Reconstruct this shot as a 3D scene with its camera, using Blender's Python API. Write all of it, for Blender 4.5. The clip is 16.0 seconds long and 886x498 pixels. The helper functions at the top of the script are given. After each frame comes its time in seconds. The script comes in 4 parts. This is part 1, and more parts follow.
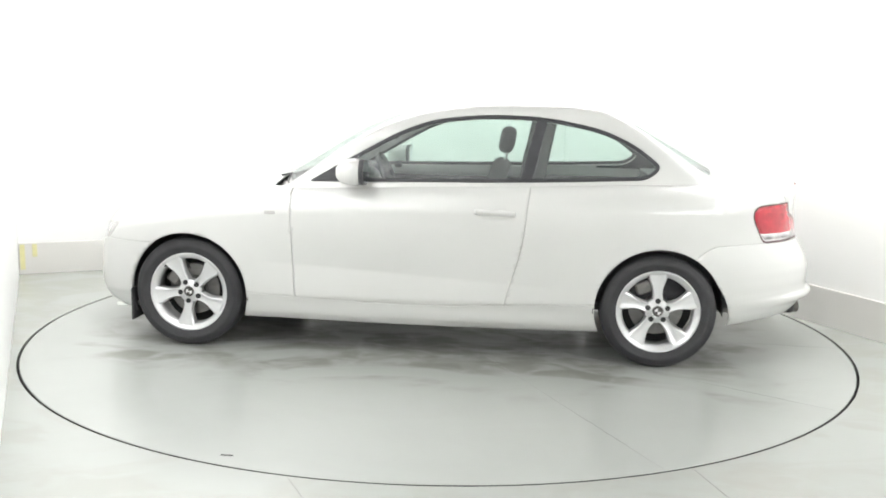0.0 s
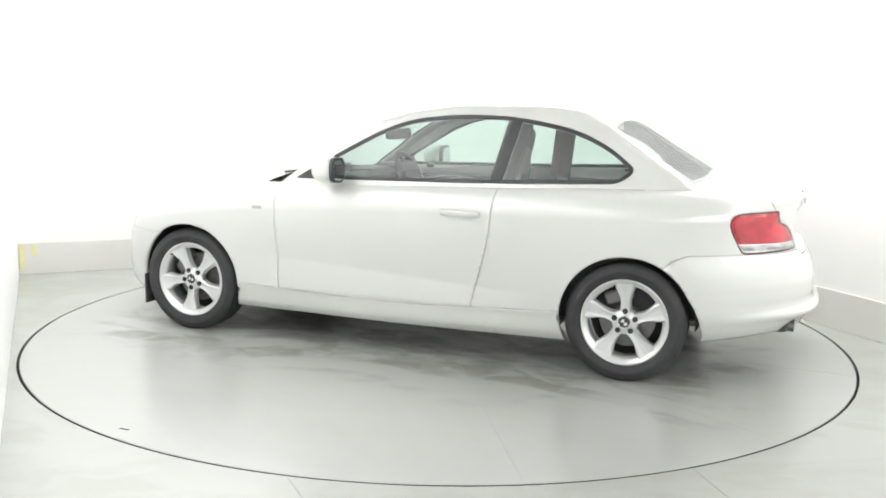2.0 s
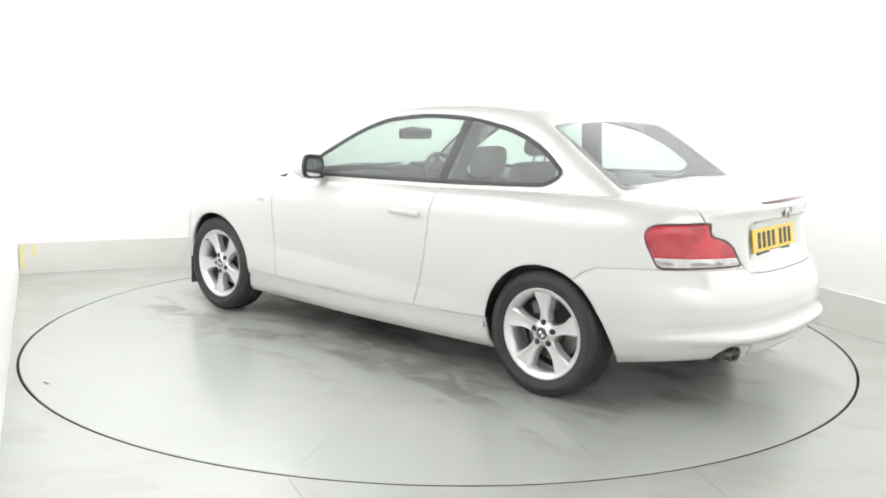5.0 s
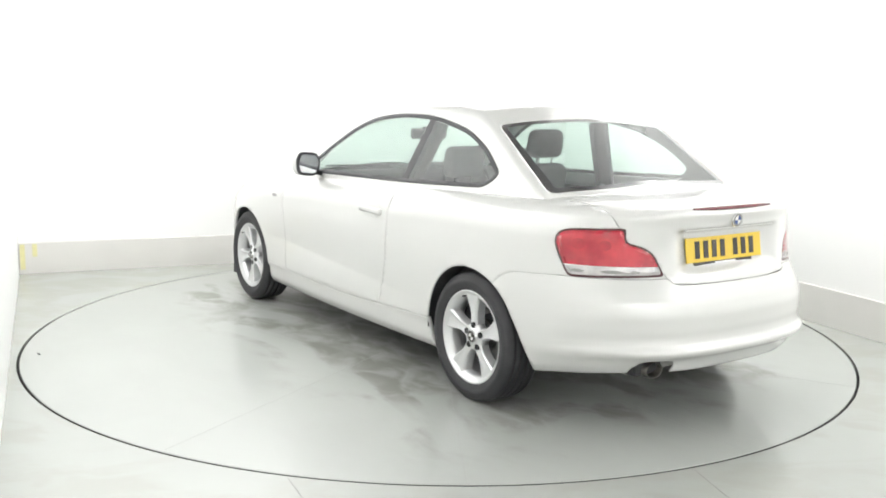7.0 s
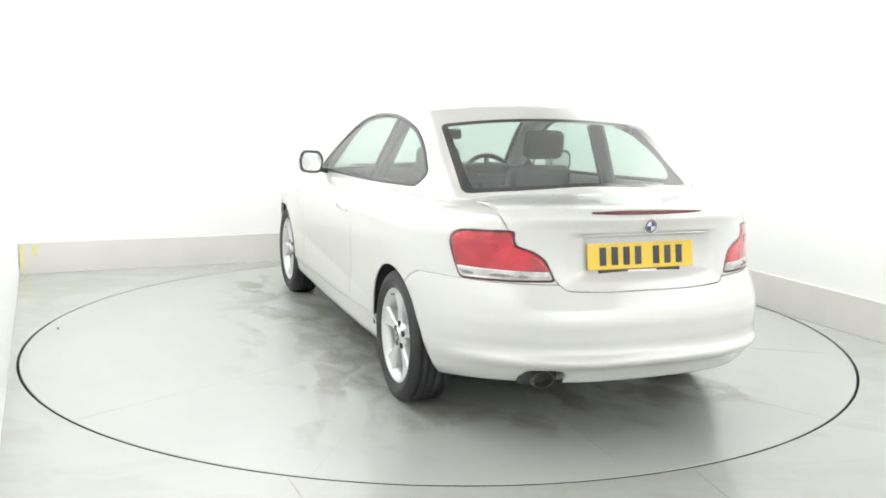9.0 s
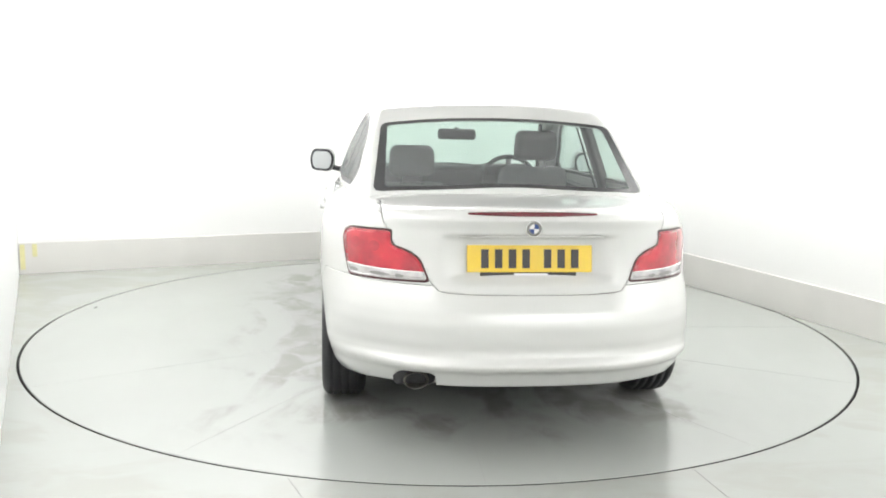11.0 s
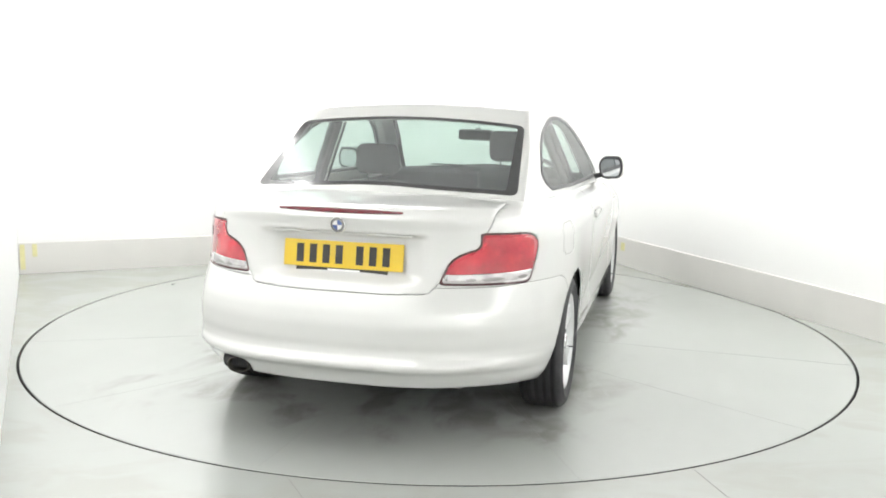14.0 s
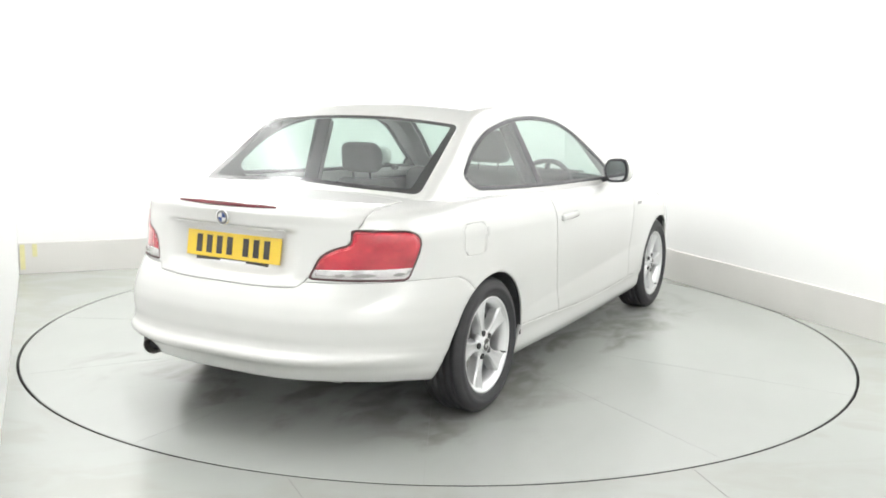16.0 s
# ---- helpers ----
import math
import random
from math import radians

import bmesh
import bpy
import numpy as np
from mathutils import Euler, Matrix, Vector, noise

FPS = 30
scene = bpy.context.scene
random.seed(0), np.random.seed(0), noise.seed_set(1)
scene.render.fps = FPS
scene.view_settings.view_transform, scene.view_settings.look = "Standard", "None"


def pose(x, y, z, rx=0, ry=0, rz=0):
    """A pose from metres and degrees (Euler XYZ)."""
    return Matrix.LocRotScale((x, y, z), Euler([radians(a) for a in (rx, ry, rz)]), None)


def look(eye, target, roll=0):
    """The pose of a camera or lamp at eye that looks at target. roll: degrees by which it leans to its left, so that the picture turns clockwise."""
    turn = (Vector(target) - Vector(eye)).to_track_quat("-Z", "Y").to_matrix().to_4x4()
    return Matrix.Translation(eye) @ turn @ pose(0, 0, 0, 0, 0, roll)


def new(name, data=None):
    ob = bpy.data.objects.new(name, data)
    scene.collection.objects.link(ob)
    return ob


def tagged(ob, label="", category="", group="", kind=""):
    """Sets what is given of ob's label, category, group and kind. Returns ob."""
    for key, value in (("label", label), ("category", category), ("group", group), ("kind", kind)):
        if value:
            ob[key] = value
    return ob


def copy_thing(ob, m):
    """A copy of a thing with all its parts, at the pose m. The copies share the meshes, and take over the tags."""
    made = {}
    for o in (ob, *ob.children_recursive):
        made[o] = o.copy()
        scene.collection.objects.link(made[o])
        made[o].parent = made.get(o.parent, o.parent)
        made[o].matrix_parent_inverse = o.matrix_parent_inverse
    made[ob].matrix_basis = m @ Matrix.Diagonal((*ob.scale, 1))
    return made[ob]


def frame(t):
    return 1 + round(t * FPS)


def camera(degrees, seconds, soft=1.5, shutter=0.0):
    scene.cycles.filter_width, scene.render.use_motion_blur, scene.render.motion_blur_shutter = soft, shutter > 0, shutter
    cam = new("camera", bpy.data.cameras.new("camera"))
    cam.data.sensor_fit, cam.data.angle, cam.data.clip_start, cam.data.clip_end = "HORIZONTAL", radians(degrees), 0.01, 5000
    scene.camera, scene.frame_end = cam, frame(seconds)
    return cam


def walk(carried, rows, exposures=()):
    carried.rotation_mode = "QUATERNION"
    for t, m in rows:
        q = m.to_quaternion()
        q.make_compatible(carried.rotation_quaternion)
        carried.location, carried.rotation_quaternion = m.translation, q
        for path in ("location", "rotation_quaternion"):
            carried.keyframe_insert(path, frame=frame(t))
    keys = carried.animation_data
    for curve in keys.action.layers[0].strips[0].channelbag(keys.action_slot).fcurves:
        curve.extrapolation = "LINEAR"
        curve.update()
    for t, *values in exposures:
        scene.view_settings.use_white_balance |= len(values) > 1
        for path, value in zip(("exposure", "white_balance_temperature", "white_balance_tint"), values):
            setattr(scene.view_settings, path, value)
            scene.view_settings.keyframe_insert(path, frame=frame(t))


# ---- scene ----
cam = camera(51.48, 16.0, soft=1.8)
EYE = Vector((0.0, -5.740, 1.4385))
TILT, PAN, ROLL = -9.233, 0.140, 1.148


def camera_pose():
    """Looks along +y, tilted down, leaning a little."""
    t, a = radians(TILT), radians(PAN)
    way = Vector((math.sin(a) * math.cos(t), math.cos(a) * math.cos(t), math.sin(t)))
    return look(EYE, EYE + way, ROLL)


walk(cam, [(0.0, camera_pose()), (16.0, camera_pose())])

# ---- world and light ----
world = bpy.data.worlds.new("world")
scene.world = world
world.use_nodes = True
world.node_tree.nodes["Background"].inputs[0].default_value = (0.9, 0.95, 1.0, 1)
world.node_tree.nodes["Background"].inputs[1].default_value = 0.3
scene.view_settings.exposure = 0.0

ROOM_TURN = radians(23.4)
LEFT, RIGHT, BACK, FRONT, HEIGHT = -2.50, 2.47, 2.66, -6.9, 3.3
KERB = 0.25


def room(a, b, z=0.0):
    """Room coordinates (along the back wall, towards the back wall) in the world."""
    c, s = math.cos(ROOM_TURN), math.sin(ROOM_TURN)
    return Vector((a * c - b * s, a * s + b * c, z))


def room_pose(a, b, z=0.0, rx=0, ry=0, rz=0):
    return Matrix.Translation(room(a, b, z)) @ pose(0, 0, 0, 0, 0, math.degrees(ROOM_TURN)) @ pose(0, 0, 0, rx, ry, rz)


# wall-washing strip lights under the ceiling: place, width, length and tilt (towards the nearest wall)
STRIPS = [(-1.5, -0.7, 0.45, 5.2, 0, 68), (1.5, -2.4, 0.45, 7.0, 0, -68), (-0.1, 1.7, 3.2, 0.45, 68, 0), (0.0, -6.1, 3.2, 0.75, -60, 0)]
LAMP_POWER = 53.0  # watts for each square metre of strip
for a, b, wide, deep, rx, ry in STRIPS:
    lamp = bpy.data.lights.new("strip_lamp", "AREA")
    lamp.shape, lamp.size, lamp.size_y = "RECTANGLE", wide, deep
    lamp.energy, lamp.color = LAMP_POWER * wide * deep, (1.0, 1.0, 0.99)
    new("strip_lamp", lamp).matrix_basis = room_pose(a, b, HEIGHT - 0.2, rx, ry) @ pose(0, 0, -0.07)


# ---- materials ----
def material(name, color, rough=0.5, metal=0.0, coat=0.0, vary=0.08, scale=6.0, grain=0.0, grain_scale=220.0,
             rough_vary=0.06, second=None, transmission=0.0, ior=1.45, coat_rough=0.03):
    m = bpy.data.materials.new(name)
    m.use_nodes = True
    n, k = m.node_tree.nodes, m.node_tree.links
    b = n["Principled BSDF"]
    tc = n.new("ShaderNodeTexCoord")
    big = n.new("ShaderNodeTexNoise")
    big.inputs["Scale"].default_value, big.inputs["Detail"].default_value = scale, 6
    k.new(tc.outputs["Object"], big.inputs["Vector"])
    ramp = n.new("ShaderNodeValToRGB")
    dark = second or [c * (1 - vary) for c in color]
    ramp.color_ramp.elements[0].position, ramp.color_ramp.elements[1].position = 0.3, 0.7
    ramp.color_ramp.elements[0].color = (*dark, 1)
    ramp.color_ramp.elements[1].color = (*color, 1)
    k.new(big.outputs["Fac"], ramp.inputs["Fac"])
    k.new(ramp.outputs["Color"], b.inputs["Base Color"])
    mr = n.new("ShaderNodeMapRange")
    mr.inputs["To Min"].default_value, mr.inputs["To Max"].default_value = max(0.0, rough - rough_vary), rough + rough_vary
    k.new(big.outputs["Fac"], mr.inputs["Value"])
    k.new(mr.outputs["Result"], b.inputs["Roughness"])
    b.inputs["Metallic"].default_value, b.inputs["Coat Weight"].default_value = metal, coat
    b.inputs["Coat Roughness"].default_value = coat_rough
    b.inputs["Transmission Weight"].default_value, b.inputs["IOR"].default_value = transmission, ior
    if grain:
        g = n.new("ShaderNodeTexNoise")
        g.inputs["Scale"].default_value, g.inputs["Detail"].default_value = grain_scale, 3
        k.new(tc.outputs["Object"], g.inputs["Vector"])
        bp = n.new("ShaderNodeBump")
        bp.inputs["Strength"].default_value, bp.inputs["Distance"].default_value = grain, 0.002
        k.new(g.outputs["Fac"], bp.inputs["Height"])
        k.new(bp.outputs["Normal"], b.inputs["Normal"])
    return m


def glass_material(name, tint, gloss=0.22, haze=0.12):
    """A thin tinted pane: lets light straight through, with a clear reflection and a painted haze."""
    m = bpy.data.materials.new(name)
    m.use_nodes = True
    n, k = m.node_tree.nodes, m.node_tree.links
    n.remove(n["Principled BSDF"])
    tr, gl, mix, lw = n.new("ShaderNodeBsdfTransparent"), n.new("ShaderNodeBsdfGlossy"), n.new("ShaderNodeMixShader"), n.new("ShaderNodeLayerWeight")
    tr.inputs["Color"].default_value = (*tint, 1)
    gl.inputs["Roughness"].default_value = gloss
    lw.inputs["Blend"].default_value = 0.5
    power, scale = n.new("ShaderNodeMath"), n.new("ShaderNodeMath")
    power.operation, scale.operation = "POWER", "MULTIPLY_ADD"
    power.inputs[1].default_value, scale.inputs[1].default_value, scale.inputs[2].default_value = 3.0, 0.36, 0.05
    k.new(lw.outputs["Facing"], power.inputs[0])
    k.new(power.outputs[0], scale.inputs[0])
    k.new(scale.outputs[0], mix.inputs[0])
    k.new(tr.outputs[0], mix.inputs[1])
    k.new(gl.outputs[0], mix.inputs[2])
    # a thin uneven pale veil, standing in for reflected glare and haze
    veil, over, spots = n.new("ShaderNodeBsdfDiffuse"), n.new("ShaderNodeMixShader"), n.new("ShaderNodeTexNoise")
    amount, tc = n.new("ShaderNodeMapRange"), n.new("ShaderNodeTexCoord")
    veil.inputs["Color"].default_value = (0.80, 0.81, 0.83, 1)
    spots.inputs["Scale"].default_value, spots.inputs["Detail"].default_value = 3.5, 5
    k.new(tc.outputs["Object"], spots.inputs["Vector"])
    amount.inputs["To Min"].default_value, amount.inputs["To Max"].default_value = haze * 0.5, haze * 1.5
    k.new(spots.outputs["Fac"], amount.inputs["Value"])
    k.new(amount.outputs["Result"], over.inputs[0])
    k.new(mix.outputs[0], over.inputs[1])
    k.new(veil.outputs[0], over.inputs[2])
    k.new(over.outputs[0], n["Material Output"].inputs["Surface"])
    return m


PAINT = material("white_car_paint", (0.66, 0.663, 0.65), 0.32, coat=1.0, vary=0.02, scale=2.0, rough_vary=0.02)
PAINT.node_tree.nodes["Principled BSDF"].inputs["Coat IOR"].default_value = 1.75
SEAL = material("panel_gap_rubber", (0.42, 0.42, 0.41), 0.7)
BLACK = material("satin_black_trim", (0.055, 0.056, 0.062), 0.35, vary=0.2, scale=20)
PRINT = material("black_printed_glass_edge", (0.035, 0.036, 0.04), 0.2, coat=1.0, vary=0.15, coat_rough=0.12)
PRINT.node_tree.nodes["Principled BSDF"].inputs["Coat IOR"].default_value = 1.6
PLASTIC = material("black_textured_plastic", (0.055, 0.055, 0.06), 0.6, vary=0.25, scale=30, grain=0.3)
RUBBER = material("tyre_rubber", (0.046, 0.046, 0.050), 0.62, vary=0.25, scale=14, grain=0.25, grain_scale=300)
ALLOY = material("silver_painted_alloy", (0.72, 0.725, 0.735), 0.32, metal=0.55, coat=0.6, vary=0.05, scale=12)
DISC = material("brake_disc_iron", (0.26, 0.255, 0.25), 0.45, metal=0.7, vary=0.2, scale=40)
CHROME = material("chrome", (0.85, 0.85, 0.86), 0.08, metal=1.0, vary=0.03, rough_vary=0.03)
STEEL = material("exhaust_steel", (0.17, 0.162, 0.15), 0.4, metal=0.8, vary=0.4, scale=30)
FABRIC = material("dark_grey_seat_fabric", (0.15, 0.152, 0.16), 0.9, vary=0.25, scale=25, grain=0.6, grain_scale=500)
LINER = material("pale_grey_headliner", (0.55, 0.55, 0.53), 0.95, vary=0.06, scale=20)
# underbody kept unusually pale, to bounce light into the shade below the car
UNDER = material("pale_underbody_bounce", (0.48, 0.48, 0.47), 0.8, vary=0.35, scale=8)
WELL = material("wheel_well_liner", (0.06, 0.06, 0.063), 0.85, vary=0.3, scale=12)
SHIELD = material("dark_shield_steel", (0.02, 0.02, 0.021), 0.7, vary=0.4, scale=25)
RED = material("red_tail_lamp_lens", (0.68, 0.028, 0.055), 0.10, coat=1.0, second=(0.34, 0.010, 0.026), scale=8.5)
CLEAR = material("clear_ribbed_lamp_lens", (0.74, 0.72, 0.72), 0.15, metal=0.3, coat=1.0, vary=0.4, scale=14)
DARK_RED = material("deep_red_lens", (0.60, 0.022, 0.048), 0.10, coat=1.0, vary=0.5, scale=11)
DEEP_RED = material("dark_red_lamp_lens", (0.16, 0.012, 0.022), 0.15, coat=1.0, vary=0.2)
LAMP_SEAL = material("dark_lamp_seal", (0.07, 0.02, 0.024), 0.4, vary=0.2)
YELLOW = material("yellow_reflective_plate", (0.80, 0.55, 0.025), 0.35, vary=0.04, scale=10, coat=1.0, coat_rough=0.1)
INK = material("black_plate_ink", (0.045, 0.042, 0.037), 0.5, coat=0.3, coat_rough=0.2)
BLUE = material("blue_enamel", (0.05, 0.09, 0.26), 0.2, coat=1.0)
WHITE = material("white_enamel", (0.8, 0.8, 0.8), 0.2, coat=1.0)
GLASS = glass_material("green_tinted_window_glass", (0.77, 0.885, 0.835))
MIRROR = material("mirror_glass", (0.66, 0.68, 0.70), 0.03, metal=1.0, vary=0.01, rough_vary=0.01)
WALL = material("white_studio_wall_paint", (0.90, 0.90, 0.89), 0.9, vary=0.015, scale=1.5, grain=0.05)
CEILING = material("pale_grey_ceiling_paint", (0.52, 0.52, 0.515), 0.9, vary=0.03, scale=1.5, grain=0.05)
KERB_PAINT = material("off_white_painted_board", (0.73, 0.718, 0.69), 0.55, vary=0.05, scale=3.0, grain=0.05)
TAPE = material("yellow_masking_tape", (0.80, 0.76, 0.42), 0.7, vary=0.1, scale=20)
LAMP_FRAME = material("white_lamp_frame", (0.85, 0.85, 0.85), 0.5)
FLOOR_JOINT = material("pale_floor_joint", (0.25, 0.25, 0.24), 0.7)
GROOVE = material("dark_joint", (0.03, 0.03, 0.03), 0.8)


def floor_material(name, color, stain, seed, amount, tracks):
    """Glossy painted plate with soft scuffs; on the turntable dark rubber smears follow the two wheel tracks."""
    m = material(name, color, 0.25, vary=0.04, scale=0.7, rough_vary=0.06, grain=0.03, grain_scale=40, coat=0.35, coat_rough=0.22)
    n, k = m.node_tree.nodes, m.node_tree.links
    b, ramp = n["Principled BSDF"], [x for x in n if x.type == "VALTORGB"][0]
    tc = [x for x in n if x.type == "TEX_COORD"][0]

    def noise_ramp(scale, stretch, lo, hi, detail, distort=0.6):
        mp, tx, r = n.new("ShaderNodeMapping"), n.new("ShaderNodeTexNoise"), n.new("ShaderNodeMapRange")
        mp.inputs["Location"].default_value, mp.inputs["Scale"].default_value = (seed, seed * 2, 0), stretch
        tx.inputs["Scale"].default_value, tx.inputs["Detail"].default_value, tx.inputs["Distortion"].default_value = scale, detail, distort
        r.inputs["From Min"].default_value, r.inputs["From Max"].default_value = lo, hi
        r.interpolation_type = "SMOOTHSTEP"
        k.new(tc.outputs["Object"], mp.inputs["Vector"])
        k.new(mp.outputs["Vector"], tx.inputs["Vector"])
        k.new(tx.outputs["Fac"], r.inputs["Value"])
        return r.outputs["Result"]

    def math_node(op, a, c):
        q = n.new("ShaderNodeMath")
        q.operation = op
        for i, e in enumerate((a, c)):
            if isinstance(e, float):
                q.inputs[i].default_value = e
            else:
                k.new(e, q.inputs[i])
        return q.outputs[0]

    broad = noise_ramp(1.5, (0.75, 1.4, 1), 0.40, 0.55, 8, 1.2)
    fine = noise_ramp(5.5, (0.8, 1.3, 1), 0.22, 0.62, 9, 0.8)
    mask = math_node("MULTIPLY", broad, fine)
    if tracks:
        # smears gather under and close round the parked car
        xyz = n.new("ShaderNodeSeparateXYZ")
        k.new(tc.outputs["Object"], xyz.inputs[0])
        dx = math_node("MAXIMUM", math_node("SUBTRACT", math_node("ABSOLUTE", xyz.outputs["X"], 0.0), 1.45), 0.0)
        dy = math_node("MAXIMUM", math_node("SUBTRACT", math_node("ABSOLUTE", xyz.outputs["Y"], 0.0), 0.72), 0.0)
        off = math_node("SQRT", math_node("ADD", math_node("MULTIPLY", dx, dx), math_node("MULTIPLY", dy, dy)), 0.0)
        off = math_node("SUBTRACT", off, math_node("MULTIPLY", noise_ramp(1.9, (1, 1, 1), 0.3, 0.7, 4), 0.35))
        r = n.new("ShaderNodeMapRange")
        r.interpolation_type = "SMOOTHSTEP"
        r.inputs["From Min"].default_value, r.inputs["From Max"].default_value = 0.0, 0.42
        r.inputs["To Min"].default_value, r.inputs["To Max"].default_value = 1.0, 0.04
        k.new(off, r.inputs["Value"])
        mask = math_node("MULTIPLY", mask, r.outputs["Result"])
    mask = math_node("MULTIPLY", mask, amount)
    mix = n.new("ShaderNodeMix")
    mix.data_type = "RGBA"
    mix.inputs["B"].default_value = (*stain, 1)
    k.new(mask, mix.inputs["Factor"])
    k.new(ramp.outputs["Color"], mix.inputs["A"])
    k.new(mix.outputs["Result"], b.inputs["Base Color"])
    return m


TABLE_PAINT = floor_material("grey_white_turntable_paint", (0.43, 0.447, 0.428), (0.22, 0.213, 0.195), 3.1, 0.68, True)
FLOOR_PAINT = floor_material("grey_white_floor_paint", (0.405, 0.422, 0.402), (0.30, 0.28, 0.23), 7.7, 0.22, False)


# ---- mesh helpers ----
def raw(name, verts, faces, mat, parent=None, label="", smooth=True):
    me = bpy.data.meshes.new(name)
    me.from_pydata([tuple(map(float, v[:3])) for v in verts], [], [tuple(map(int, f)) for f in faces])
    me.materials.append(mat)
    me.validate()
    if smooth:
        me.polygons.foreach_set("use_smooth", [True] * len(me.polygons))
    ob = new(name, me)
    ob.parent = parent
    if label:
        tagged(ob, label)
    return ob


def part(name, bm, mat, parent, label="", smooth=False, keep=True):
    me = bpy.data.meshes.new(name)
    bm.to_mesh(me)
    bm.free()
    me.materials.append(mat)
    if smooth:
        me.polygons.foreach_set("use_smooth", [True] * len(me.polygons))
    ob = new(name, me)
    ob.parent = parent
    if label:
        tagged(ob, label)
    return ob


def box(size, at=(0, 0, 0), bevel=0.0, segments=2, turn=None):
    bm = bmesh.new()
    bmesh.ops.create_cube(bm, size=1)
    bmesh.ops.scale(bm, vec=size, verts=bm.verts)
    if bevel:
        bmesh.ops.bevel(bm, geom=bm.edges[:], offset=bevel, segments=segments, profile=0.5, affect="EDGES")
    if turn:
        bmesh.ops.transform(bm, matrix=pose(0, 0, 0, *turn), verts=bm.verts)
    bmesh.ops.translate(bm, vec=at, verts=bm.verts)
    return bm


def lathe(profile, n=48, turn=None, closed=False):
    """Spins (radius, height) pairs round z."""
    v, f = [], []
    m = len(profile)
    for i in range(n):
        a = 2 * math.pi * i / n
        v += [(r * math.cos(a), r * math.sin(a), h) for r, h in profile]
    for i in range(n):
        j = (i + 1) % n
        for q in range(m if closed else m - 1):
            w = (q + 1) % m
            f.append((i * m + q, j * m + q, j * m + w, i * m + w))
    bm = bmesh.new()
    vs = [bm.verts.new(c) for c in v]
    for q in f:
        bm.faces.new([vs[i] for i in q])
    bmesh.ops.remove_doubles(bm, verts=bm.verts, dist=1e-5)
    bmesh.ops.recalc_face_normals(bm, faces=bm.faces)
    if turn:
        bmesh.ops.transform(bm, matrix=pose(0, 0, 0, *turn), verts=bm.verts)
    return bm


def prism(outline, depth, bevel=0.0):
    """An outline in the xy plane, given thickness along +z."""
    bm = bmesh.new()
    face = bm.faces.new([bm.verts.new((x, y, 0)) for x, y in outline])
    bmesh.ops.recalc_face_normals(bm, faces=[face])
    top = bmesh.ops.extrude_face_region(bm, geom=[face])
    bmesh.ops.translate(bm, vec=(0, 0, depth), verts=[e for e in top["geom"] if isinstance(e, bmesh.types.BMVert)])
    bmesh.ops.recalc_face_normals(bm, faces=bm.faces)
    if bevel:
        bmesh.ops.bevel(bm, geom=bm.edges[:], offset=bevel, segments=2, profile=0.5, affect="EDGES")
    return bm


def shifted(bm, m):
    bmesh.ops.transform(bm, matrix=m, verts=bm.verts)
    return bm


def solid(ob, thick):
    m = ob.modifiers.new("thickness", "SOLIDIFY")
    m.thickness, m.offset = thick, -1
    return ob


# ---- the studio ----
def slab(name, a0, a1, b0, b1, z0, z1, mat, label, category, bevel=0.0):
    ob = part(name, box((a1 - a0, b1 - b0, z1 - z0), (0, 0, 0), bevel), mat, None)
    ob.matrix_basis = room_pose((a0 + a1) / 2, (b0 + b1) / 2, (z0 + z1) / 2)
    return tagged(ob, label, category, kind="structure")


TABLE_R, GAP = 2.451, 0.015


